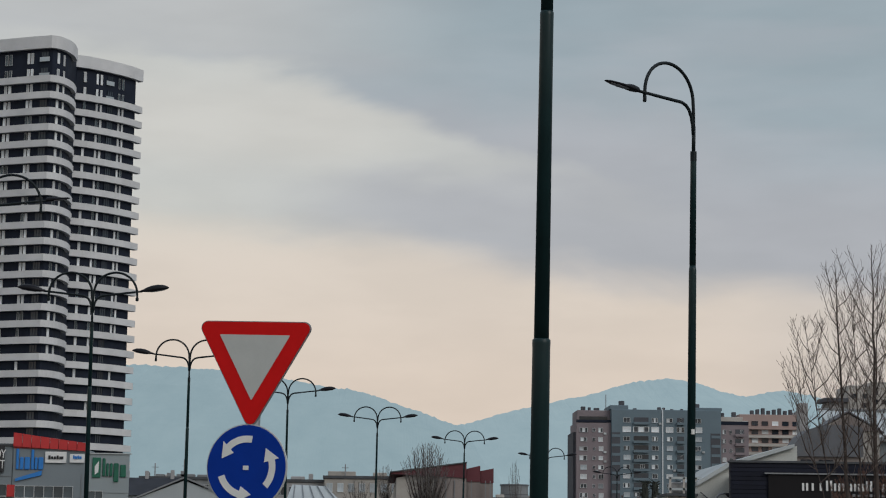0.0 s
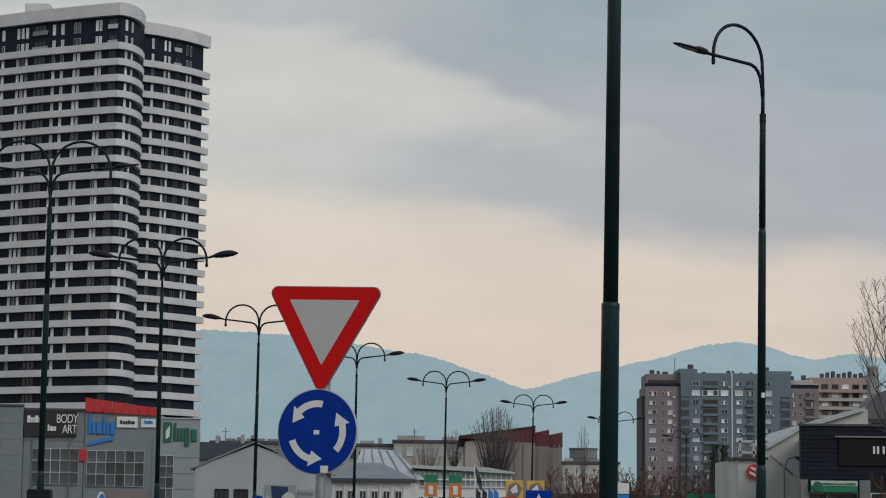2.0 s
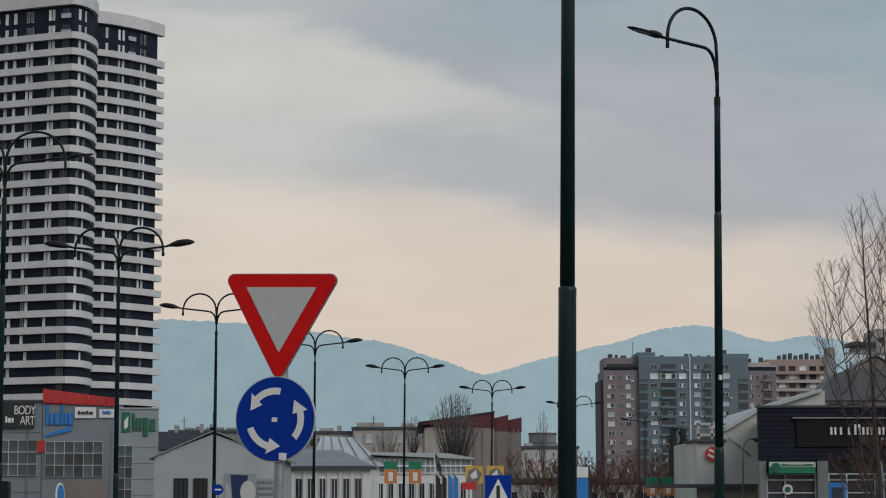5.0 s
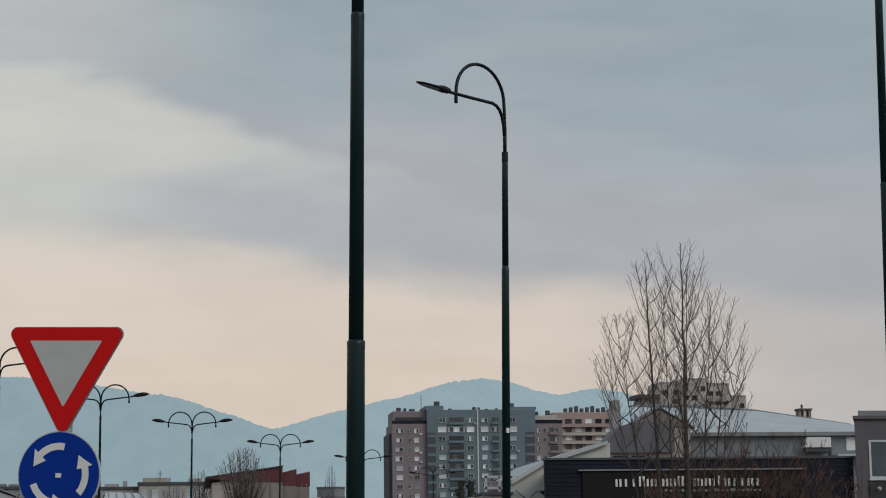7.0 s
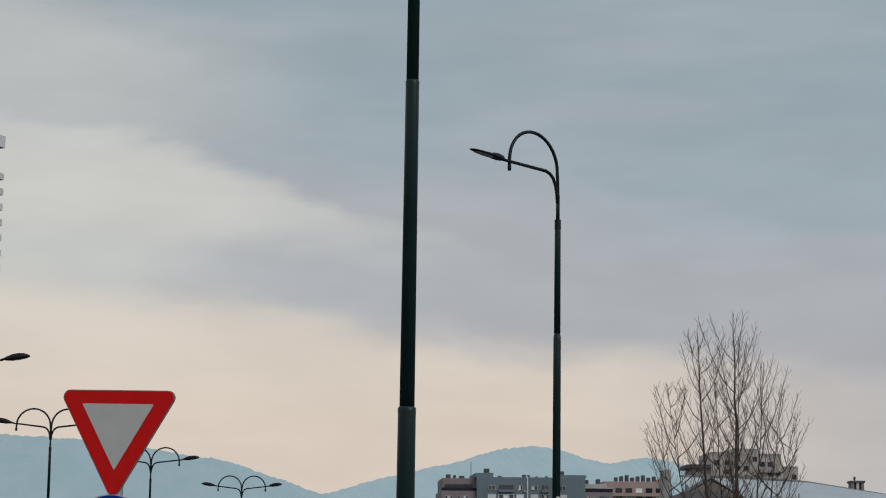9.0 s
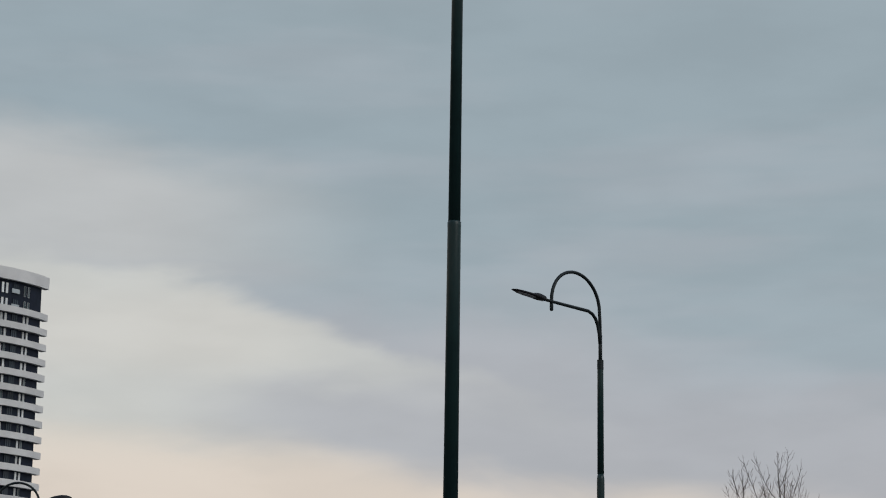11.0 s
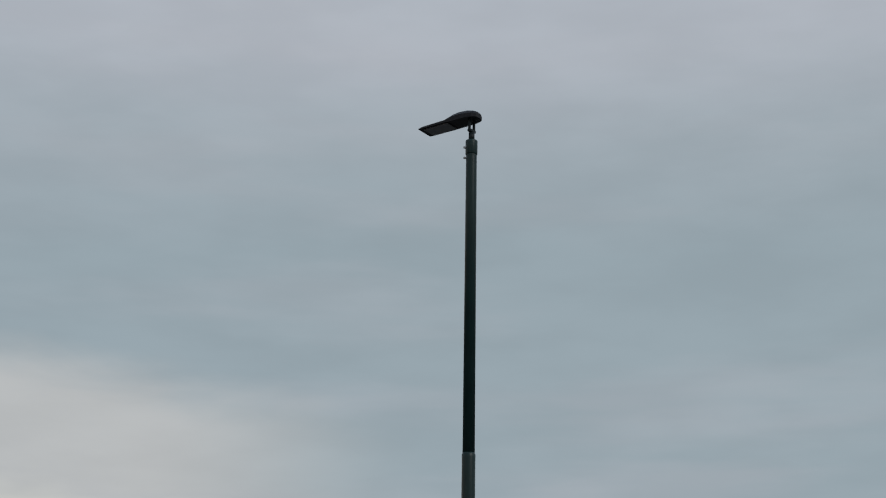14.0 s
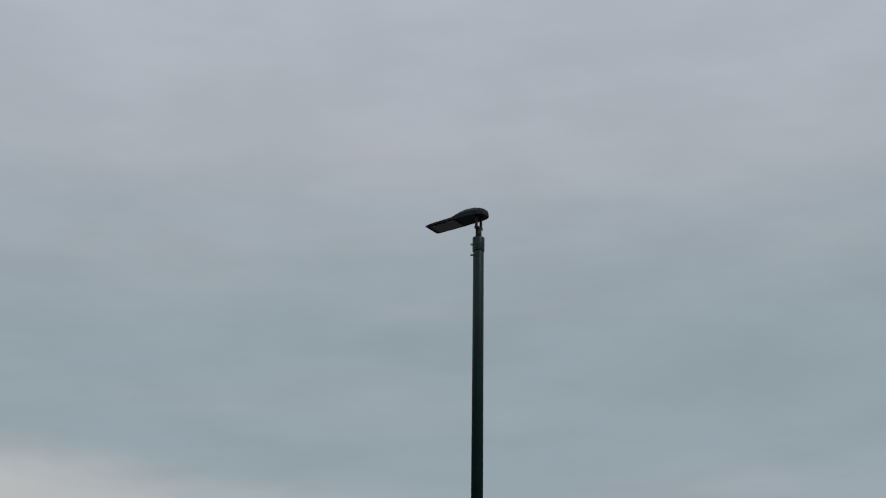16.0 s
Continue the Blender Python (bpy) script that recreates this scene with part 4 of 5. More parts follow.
slab_house("far_flats", -33.5, 300, 14.5, 14, 12.0, ROOF_GREY, "low grey flats with a dark roof and aerials", cols=7, boxes=((0.6, 0.4, 0.7), (2, 1.2, 0.4), (3.6, 0.4, 0.6), (5, 2.6, 0.45), (5.6, 0.7, 0.9), (8, 1.5, 0.4), (9.9, 0.4, 0.7), (11, 1.0, 0.4), (13, 0.8, 0.3)))
slab_house("far_flats", -18.0, 302, 11.0, 14, 11.9, APT_GREY, "low grey flats with roof boxes", cols=6, boxes=((1, 1.5, 0.6), (3.2, 0.5, 1.0), (6, 2.0, 0.5), (8.6, 0.6, 0.9)))
slab_house("far_flats", -7.0, 299, 12.5, 14, 12.4, WALL_BEIGE, "weathered beige flats with a parapet and roof boxes", mesh=WIN_BLIND, ww=0.9, cols=8, boxes=((0.5, 4, 0.7), (7, 2.0, 0.6)))
slab_house("far_flats", -52.0, 450, 30, 15, 16.2, APT_CREAM, "distant pale block above the roofs", cols=12, boxes=((6, 3, 1.6), (12, 2.5, 1.0)))
drum_hall = thing("round_hall", 22.0, 322, 0, "grey round windowless rooftop drum", "building")
for z0, z1, r, m in ((0, 11.0, 2.15, ROOF_GREY), (11.0, 11.15, 2.2, ROOF_MID), (11.15, 12.4, 2.15, ROOF_GREY), (12.4, 12.65, 2.25, ROOF_MID)):
    part("wall" if z1 - z0 > 1 else "cornice", Shape().plan([(r * math.cos(2 * math.pi * i / 24), r * math.sin(2 * math.pi * i / 24)) for i in range(24)], z0, z1), m, drum_hall)
slab_house("far_flats", 18.0, 310, 8.5, 8, 9.9, APT_CREAM, "low pale flats behind bare trees", cols=6, mesh=WIN_BLIND, ww=0.8, boxes=((0.6, 1.2, 0.5), (5.5, 0.8, 0.4)))
slab_house("far_flats", 25.0, 420, 3.6, 8, 11.8, APT_CREAM, "distant stepped pale block", cols=3)
for x, y, z, h in ((-40.9, 449, 16.5, 5.0), (-31.5, 299.5, 12.3, 2.0), (-4.0, 299, 12.7, 1.8)):
    mast = thing("aerial", x, y + 1.5, z, "thin rooftop aerial mast", "aerial")
    part("mast", Shape().tube([(0, 0, 0), (0, 0, h)], 0.09, 5), GALVANISED, mast)
    part("crossbar", Shape().box(-0.5, 0.5, -0.04, 0.04, h * 0.7, h * 0.7 + 0.08), GALVANISED, mast)

# ---- tall flats ----
FLATS_Y = 600
flats = thing("apartment_block", 57.2, FLATS_Y, 0, "big pink-brown and blue-grey apartment block with many windows", "building", lean=0.0)
part("wall", Shape().box(1.7, 11.9, 0, 18, 0, 40.4, 0.1), APT_PINK, flats, "pinkish-brown wall")
part("side_wall", Shape().box(0.9, 1.7, 1.5, 18, 0, 37.6), APT_DARK, flats)
part("wall", Shape().box(11.9, 43.9, -1.2, 18, 0, 44.3, 0.1), APT_BLUE, flats, "blue-grey wall")
part("wall", Shape().box(43.9, 52.2, 0.2, 18, 0, 40.3, 0.1), APT_PINK, flats)
part("attic", Shape().box(2.1, 11.9, 2, 16, 40.4, 44.1, 0.1), APT_PINK, flats)
part("attic_window", Shape().box(2.8, 11.0, 1.9, 2.1, 41.2, 42.3), GLASS_DARK, flats, "dark attic glazing")
part("attic", Shape().box(11.6, 17.0, 0.5, 16, 44.3, 45.6, 0.1), APT_BLUE, flats)
part("attic", Shape().box(36.0, 44.5, 0.5, 16, 44.3, 45.2, 0.1), APT_BLUE, flats)
part("attic", Shape().box(44.2, 51.0, 3, 16, 40.3, 42.8, 0.1), APT_CREAM, flats)
part("terrace_rail", Shape().box(1.7, 11.9, -0.1, 0.1, 40.4, 41.2), TOWER_DARK, flats)
part("terrace_rail", Shape().box(43.9, 52.2, 0.1, 0.3, 40.3, 41.3), TOWER_DARK, flats)
# flat dark strips on the wall, painted as the shade in the stair recesses
part("recess", Shape().box(11.95, 14.4, -1.25, -1.15, 0, 37.6), APT_DARK, flats, "flat dark strip with the shade of the stair recess painted in")
part("recess", Shape().box(40.8, 43.6, -1.25, -1.15, 0, 37.6), APT_DARK, flats)
part("downpipe", Shape().box(26.6, 26.95, -1.4, -1.2, 6, 44.6), FRAME_DULL, flats, "pale vertical pipe")
for x, w, h, z in ((3.6, 1.3, 1.3, 44.1), (5.7, 0.8, 1.1, 44.1), (7.4, 1.6, 0.9, 44.1), (14.8, 1.6, 2.2, 45.0), (19.0, 1.0, 0.8, 44.3), (26.2, 1.0, 1.2, 44.3), (27.6, 0.8, 1.1, 44.3), (30, 0.9, 0.7, 44.3), (33, 0.8, 0.8, 44.3), (37.0, 1.6, 1.6, 45.0), (45.0, 0.9, 1.3, 42.8), (48.2, 1.2, 1.6, 42.8)):
    part("chimney", Shape().box(x, x + w, 5, 6.5, z - 0.1, z + h, 0.1), APT_DARK, flats)
part("aerial", Shape().tube([(10.9, 5, 44), (10.9, 5, 49)], 0.12, 5), GALVANISED, flats)
rnd = random.Random(11)
cols = [(3.8, 2.5, 0, "pale"), (6.9, 0.9, 0, "small"), (8.9, 1.6, 0, "pale"), (16.3, 2.2, -1.2, "pale"), (20.5, 4.3, -1.2, "loggia"), (24.6, 2.0, -1.2, "pale"), (28.8, 2.0, -1.2, "pale"),
        (32.0, 2.0, -1.2, "loggia"), (37.1, 2.3, -1.2, "pale"), (45.0, 1.2, 0.2, "pale"), (47.0, 0.8, 0.2, "small"), (49.6, 2.6, 0.2, "loggia")]
for k in range(12):
    z = 38.2 - k * 2.70
    for x, w, y, sort in cols:
        zz = z + (3.0 if y < -1 else 0)
        tall = rnd.uniform(1.2, 1.45)
        if sort == "loggia" and not (y < -1 and k == 1):
            # no depth behind this panel: its dark colour stands in for the loggia's shade
            part("loggia", Shape().box(x - w / 2, x + w / 2, y - 0.06, y + 0.02, zz - 0.75, zz + 0.8), GLASS_DARK if k != 0 else APT_DARK, flats, "flat dark panel with the shade inside the loggia painted in")
            part("parapet", Shape().box(x - w / 2 - 0.1, x + w / 2 + 0.1, y - 0.7, y - 0.06, zz - 1.3, zz - 0.55), APT_BLUE if y < -1 else APT_PINK, flats)
            if rnd.random() < 0.6:
                piece("window", rnd.choice((WIN_DULL, WIN_MIX)), flats, x + rnd.uniform(-0.3, 0.3) * w, y - 0.07, zz + 0.1, w * 0.3, 1.0, 1.1)
            continue
        if y < -1 and k == 1:
            piece("window", WIN_MIX_3 if sort == "loggia" else WIN_CURTAIN, flats, x, y - 0.06, zz, w * 1.1, 1.5, 1.6)
            continue
        mesh = WIN_DULL if sort == "small" else rnd.choice((WIN_MIX, WIN_MIX, WIN_CURTAIN, WIN_BLIND, WIN_MIX_3, WIN_DULL))
        piece("window", mesh, flats, x + rnd.uniform(-0.1, 0.1), y - 0.06, zz, w * rnd.uniform(0.75, 1.0), 1.5, tall * (0.75 if sort == "small" else 1.0))
        if rnd.random() < 0.14:
            part("air_conditioner", Shape().box(x + w / 2, x + w / 2 + 0.8, y - 0.4, y, zz - 1.3, zz - 0.7, 0.05), FRAME_DULL, flats)
    if k < 11:
        for x, y in ((13.1, -1.25), (42.2, -1.25)):
            part("landing", Shape().box(x - 1.15, x + 1.35, y - 0.1, y, z - 2.0, z - 1.2), APT_BLUE, flats)

salmon = thing("apartment_block", 127.4, 700, 0, "salmon and cream apartment block with striped balconies", "building")
part("wall", Shape().box(-3, 18, 0, 16, 0, 50.4, 0.1), APT_SALMON, salmon)
part("side_wall", Shape().box(18, 20.0, 1.5, 16, 0, 52.0, 0.1), APT_GREY, salmon)
for i in range(8):
    part("chimney", Shape().box(1.5 + i * 1.9, 2.6 + i * 1.9, 3, 5, 50.3, 52.0 + (i % 3) * 0.4, 0.1), APT_DARK, salmon)
for k in range(7):
    z = 46.4 - k * 2.9
    part("balcony", Shape().box(-3, 17.9, -1.1, 0, z - 1.1, z - 0.1), APT_CREAM if k else APT_SALMON, salmon, "pale balcony front")
    for i in range(6):
        piece("window", WIN_DARK if (i + k) % 3 else WIN_CURTAIN, salmon, -1.2 + i * 3.5, -0.1, z + 0.95, 2.2, 1.0, 1.5)

cream = thing("apartment_block", 142.4, 650, 0, "stepped cream concrete apartment block on the skyline", "building")
for x0, x1, z, y in ((8.2, 15.3, 56.3, 1), (15.3, 23.8, 57.4, 0), (23.8, 31.4, 55.9, 1), (31.4, 37.1, 52.0, 2)):
    part("wall", Shape().box(x0, x1, y, 18, 0, z, 0.1), APT_CREAM, cream)
    part("roof_edge", Shape().box(x0 + 0.1, x1 - 0.1, y - 0.2, 18, z, z + 0.35), APT_GREY, cream)
    for k in range(3):
        for i in range(max(2, int((x1 - x0) / 2.4))):
            n = max(2, int((x1 - x0) / 2.4))
            if (i + k * 2 + int(x0)) % 3 != 1:
                piece("window", WIN_DARK, cream, x0 + (i + 0.5) * (x1 - x0) / n, y - 0.1, z - 3.0 - k * 2.9, 1.5, 1.0, 1.5)
part("balcony", Shape().box(24, 30, -0.6, 1, 50.2, 51.3), APT_GREY, cream)
part("terrace", Shape().box(0.5, 8.3, 0.5, 12, 51.4, 52.6), APT_DARK, cream, "dark projecting terrace slab")
part("wall", Shape().box(2.5, 8.3, 2, 14, 0, 51.4, 0.1), APT_GREY, cream)

# ---- dark shop front ----
STORE_Y = 105
store = thing("shop_building", 18.2, STORE_Y, 0, "long charcoal shop building with a dark sign band over glazed doors", "building")
part("wall", Shape().plan([(0.0, 0.5), (16.3, 0.5), (20.9, 16), (2.8, 16)], 0, 6.5), STORE_DARK, store)
fas = part("sign_band", Shape().box(0.0, 16.35, 0.05, 0.5, 3.85, 6.55), STORE_DARK, store, "dark ribbed sign band")
for i in range(12):
    for x0, x1 in ((0.02, 5.2), (5.24, 10.4), (10.44, 16.33)):
        part("panel", Shape().box(x0, x1, -0.02, 0.05, 3.87 + i * 0.222, 4.07 + i * 0.222), STORE_DARK, fas)
part("top_trim", Shape().box(-0.05, 16.4, -0.1, 0.6, 6.55, 6.66), ROOF_DARK, store, "dark roof edging")
boardp = part("sign_board", Shape().box(1.9, 13.6, -0.12, -0.03, 4.55, 6.0, 0.01), STORE_BROWN, store, "dark brown sign board")
part("light_strip", Shape().box(1.7, 13.7, -0.22, -0.08, 5.98, 6.05), GALVANISED, store, "thin metal strip over the sign")
fine_bars(boardp, 3.62, 11.4, 5.16, 0.52, -0.12, LETTER_WHITE, 19, 0.105, 5)
bars(boardp, 6.2, 11.3, 4.88, 0.14, -0.125, GALVANISED, [1, 2, 1, 1, 2, 1, 2, 1, 1, 2, 1, 1, 2, 1, 1, 2, 1, 1], 0.7)
for x0, x1 in ((0.0, 0.35), (2.95, 3.5), (6.0, 6.3), (9.0, 9.3), (12.3, 12.6), (15.3, 15.75)):
    part("pier", Shape().box(x0, x1, 0.02, 0.5, 0, 3.85), ROOF_GREY, store, "grey pier")
for x0, x1 in ((0.35, 2.95), (3.5, 6.0), (6.3, 9.0), (9.3, 12.3), (12.6, 15.3)):
    part("glazing", Shape().box(x0, x1, 0.35, 0.45, 0, 3.85), GLASS_DARK, store, "dark shop window")
    for x in (x0 + 0.03, x0 + 0.95, x1 - 0.1):
        part("mullion", Shape().box(x, x + 0.07, 0.26, 0.36, 0, 3.2), FRAME_DULL, store)
    for z in (2.2, 2.85, 3.15):
        part("transom", Shape().box(x0, x1, 0.28, 0.36, z, z + 0.06), FRAME_DULL, store)
door = part("door", Shape().box(3.55, 4.45, 0.2, 0.34, 0, 2.75), LOGO_BLUE, store, "blue glazed door")
part("window", Shape().box(3.7, 4.3, 0.18, 0.2, 0.9, 2.5), GLASS_DARK, door)
sg = part("shop_sign", Shape().box(0.45, 2.8, -0.25, 0.2, 3.2, 3.8, 0.02), SIGN_GREEN, store, "green and white shop sign")
part("stripe", Shape().box(0.45, 2.8, -0.27, -0.25, 3.52, 3.78), SIGN_WHITE, sg)
bars(sg, 1.05, 2.7, 3.6, 0.07, -0.275, SIGN_GREEN, [3, 2, 3, 4])
part("emblem", Shape().front(circle(0.24, 0.78, 3.5, 20), -0.31, -0.25), LOGO_GREEN, sg)
part("emblem", Shape().front(circle(0.26, 1.45, 2.4, 20), 0.2, 0.26), LETTER_WHITE, store, "round white door sticker")
part("emblem", Shape().front(circle(0.15, 1.45, 2.4, 20), 0.17, 0.2), LOGO_GREEN, store)

side_house = thing("corner_building", 34.52, 104.5, 0, "mauve-grey corner building with a framed window", "building")
part("wall", Shape().plan([(0, 0), (12, 0), (18, 14), (4.9, 14)], 0, 8.55), RIGHT_GREY, side_house)
part("cornice", Shape().plan([(-0.12, -0.15), (12.1, -0.15), (18.1, 14), (4.9, 14)], 8.55, 8.72), RIGHT_GREY, side_house)
part("cornice", Shape().plan([(0.25, 0.1), (12.1, 0.1), (18.1, 14), (5.2, 14)], 8.72, 9.0), ROOF_GREY, side_house)
win = part("window", Shape().box(0.72, 3.4, -0.05, 0.1, 5.45, 7.45), FRAME_DULL, side_house, "pale framed window")
part("pane", Shape().box(0.84, 3.28, -0.07, -0.04, 5.57, 7.36), GLASS_PALE, win)
part("sill", Shape().box(0.66, 3.5, -0.16, 0.0, 5.36, 5.47), FRAME_DULL, win)
part("sign_board", Shape().box(0.66, 6.0, -0.1, 0.0, 3.2, 5.2, 0.02), BLACK_SIGN, side_house, "dark sign board below the window")
part("flood_lamp", Shape().tube([(1.15, -0.25, 4.92), (1.15, -0.05, 4.98)], [0.1, 0.06], 10), LETTER_WHITE, side_house)

# ---- sheds behind the shop ----
barn = thing("long_barn", 25.4, 140, 0, "long pale-roofed warehouse behind the shop", "building")
part("wall", Shape().box(6.5, 21.5, 0, 9, 0, 9.75), CLAD_GREY, barn, "grey warehouse wall")
part("gutter", Shape().box(6.2, 22, -0.5, 0.05, 9.72, 9.98), ROOF_GREY, barn)
part("roof", Shape().add([(6.2, -0.5, 9.98), (24, -0.5, 9.98), (23.9, 10, 11.1), (16.5, 10, 12.2), (11.9, 10, 12.55), (7.0, 10, 12.55)], [(0, 1, 2, 3, 4, 5)]), ROOF_PALE, barn, "pale sheet-metal roof")
part("roof_edge", Shape().tube([(23.9, 10, 11.1), (16.5, 10, 12.2), (11.9, 10, 12.55), (7, 10, 12.55)], 0.1, 5), ROOF_GREY, barn)
part("vent_hood", Shape().front([(17.0, 8.9), (18.9, 8.9), (18.9, 9.6), (17.2, 9.6)], -0.7, 0), WALL_WHITE, barn, "white projecting hood")
# dark box below the hood, put in for the shadow it casts
part("hood_painted_shadow", Shape().box(17.1, 18.8, -0.6, -0.02, 8.6, 8.9), ROOF_DARK, barn)
part("downpipe", Shape().box(18.95, 19.1, -0.15, 0, 0, 9.7), ROOF_DARK, barn)
part("window", Shape().box(20.2, 21.3, -0.06, 0.02, 8.7, 9.65), LETTER_WHITE, barn)
part("lean_to_roof", Shape().box(19.2, 22, -1.2, 0, 8.25, 8.4), ROOF_PALE, barn)
turret = thing("roof_vent", 45.3, 150, 10.3, "small slatted vent turret on the roof ridge", "vent")
for x in (0.0, 0.38, 0.76):
    part("post", Shape().box(x, x + 0.2, 0, 0.8, 0, 1.9), WALL_BROWN if x != 0.38 else APT_CREAM, turret)
part("cap", Shape().box(-0.08, 1.04, -0.1, 0.9, 1.9, 2.05, 0.02), ROOF_DARK, turret)
part("finial", Shape().tube([(0.36, 0.4, 2.05), (0.36, 0.4, 2.3), (0.36, 0.4, 2.4)], [0.05, 0.1, 0.02], 6), ROOF_DARK, turret)

old = gable_house("old_gabled_house", 29.8, 138, 4.2, 2.5, 10.3, 11.55, WALL_BEIGE, ROOF_MID, "old house with a brown gable", 0.5)
part("gable_board", Shape().front([(0.25, 10.3), (3.95, 10.3), (2.1, 11.4)], -0.12, -0.02), WALL_BROWN, old, "brown gable boarding")
part("chimney", Shape().box(-1.0, -0.4, 1, 2, 0, 12.2, 0.04), APT_GREY, old, "tall grey chimney")
drum = thing("barrel_roof_shed", 27.1, 133, 0, "dark shed with a barrel roof", "shed")
part("roof", Shape().front([(0.0, 8.3), (4.6, 8.3), (4.6, 10.2), (3.9, 10.35), (2.6, 10.35), (1.7, 10.25), (1.0, 10.0), (0.5, 9.6), (0.15, 9.1)], 0, 2.6), ROOF_MID, drum, "rounded dark grey roof")
part("wall", Shape().box(0.2, 4.5, 0.2, 2.5, 0, 8.3), WALL_BROWN, drum)
wins(drum, WIN_DARK, (1.0, 2.2), 7.75, 0.9, 0.7, 0.15)
part("beam", Shape().box(0.3, 8.0, -0.6, -0.2, 7.3, 7.5), ROOF_PALE, drum)
part("lean_to", Shape().box(0.4, 8.2, -0.5, 0.2, 0, 7.25), WALL_BEIGE, drum)

shed = thing("white_shed", 17.1, 120, 0, "dirty white shed with a mono-pitch roof and a red round sign", "shed")
part("wall", Shape().front([(0, 0), (7.6, 0), (7.6, 8.24), (7.4, 8.2), (3.5, 7.0), (1.8, 5.95), (1.6, 5.4), (0.05, 5.3)], 0, 10), SHED_PALE, shed, "stained pale wall")
part("roof_slope", Shape().front([(1.7, 5.85), (3.55, 6.95), (7.4, 8.15), (7.4, 8.35), (3.5, 7.2), (1.7, 6.1)], -0.3, 10), ROOF_PALE, shed)
part("lean_to_roof", Shape().front([(-0.1, 5.25), (1.75, 5.25), (1.75, 5.4), (-0.1, 5.4)], -0.25, 4), ROOF_DARK, shed)
for x, z in ((0.15, 6.25), (0.15, 5.6)):
    part("rooftop_beam", Shape().box(x, 3.2, 0.6, 0.8, z, z + 0.14), ROOF_PALE, shed)
for x in (0.2, 1.0, 1.7):
    part("rooftop_post", Shape().box(x, x + 0.12, 0.6, 0.75, 5.3, 6.35), APT_CREAM, shed)
part("rooftop_unit", Shape().box(0.4, 1.6, 1.0, 2.0, 5.4, 6.1, 0.05), APT_GREY, shed)
rs_ = part("round_sign", Shape().front(circle(0.42, 0.95, 4.55, 24), -0.16, -0.05), RED_PANEL, shed, "round red sign with a white mark")
part("mark", Shape().front([(0.7, 4.75), (1.2, 4.5), (1.25, 4.65), (0.8, 4.85)], -0.19, -0.16), LETTER_WHITE, rs_)
part("mark", Shape().front([(0.65, 4.45), (1.05, 4.25), (1.15, 4.36), (0.72, 4.58)], -0.19, -0.16), LETTER_WHITE, rs_)
part("cable", Shape().tube([(1.9, -0.1, 5.5), (3.0, -0.1, 4.6), (3.2, -0.1, 4.4)], 0.03, 5), ROOF_DARK, shed)
part("lower_roof", Shape().box(-3.0, 3.4, -1.6, 0, 2.6, 2.8), ROOF_DARK, shed)

hook = thing("street_lamp", 18.0, 109, 0, "thin grey street lamp with a swan-neck arm", "street lamp")
part("pole", Shape().tube([(0, 0, 0), (0, 0, 4.4), (0.08, 0, 4.8), (0.3, 0, 5.05), (0.7, 0, 5.1)], 0.05, 8), GALVANISED, hook, smooth=True)
part("shade", Shape().tube([(0.62, 0, 5.06), (0.85, 0, 5.0), (1.15, 0, 4.85)], [0.06, 0.15, 0.12], 10), LAMP_GREY, hook, smooth=True)

# ---- small signs along the road ----
cross = thing("traffic_sign", 1.4, 30, 0, "square blue pedestrian-crossing sign with a white triangle", "traffic sign")
part("plate", Shape().box(-0.19, 0.19, 0, 0.02, 1.72, 2.11, 0.004), SIGN_BLUE, cross)
part("triangle", Shape().front([(-0.15, 1.76), (0.15, 1.76), (0.0, 2.06)], -0.006, 0.0), ARROW_WHITE, cross)
part("mark", Shape().box(-0.025, 0.025, -0.01, -0.006, 1.78, 1.96), BLACK_SIGN, cross)
part("post", Shape().tube([(0, 0.05, 0), (0, 0.05, 2.1)], 0.03, 10), GALVANISED, cross)
small = thing("traffic_sign", -6.87, 78, 0, "small round blue sign on a thin post", "traffic sign")
part("plate", Shape().front(circle(0.2, 0, 2.25, 20), 0, 0.02), SIGN_BLUE, small)
part("mark", Shape().box(-0.12, 0.12, -0.01, 0.0, 2.22, 2.28), ARROW_WHITE, small)
part("post", Shape().tube([(0, 0.05, 0), (0, 0.05, 2.4)], 0.03, 8), GALVANISED, small)
stop = thing("bus_stop_sign", 3.5, 40, 0, "blue and white bus stop sign in a dark frame", "sign")
part("plate", Shape().box(-0.11, 0.11, 0, 0.03, 1.7, 2.18), LOGO_BLUE, stop)
part("plate", Shape().box(-0.11, 0.11, 0, 0.03, 2.2, 2.4), LETTER_WHITE, stop)
part("frame", Shape().tube([(-0.13, 0.01, 0), (-0.13, 0.01, 2.42), (0.13, 0.01, 2.42), (0.13, 0.01, 0)], 0.016, 6), BLACK_SIGN, stop)


def banner(x, y, z, w, h, top_mat, low_mat, label):
    b = thing("banner", x, y, 0, label, "banner", "advertising banners on poles")
    part("pole", Shape().tube([(0, 0.04, 0), (0, 0.04, z + h)], 0.03, 6), GALVANISED, b)
    part("cloth", Shape().box(-w / 2, w / 2, -0.01, 0.01, z, z + h * 0.62), low_mat, b)
    part("top", Shape().box(-w / 2 - 0.02, w / 2 + 0.02, -0.02, 0.02, z + h * 0.64, z + h, 0.005), top_mat, b)
    part("mark", Shape().box(-w * 0.18, w * 0.2, -0.025, -0.012, z + h * 0.1, z + h * 0.5), LETTER_WHITE, b)


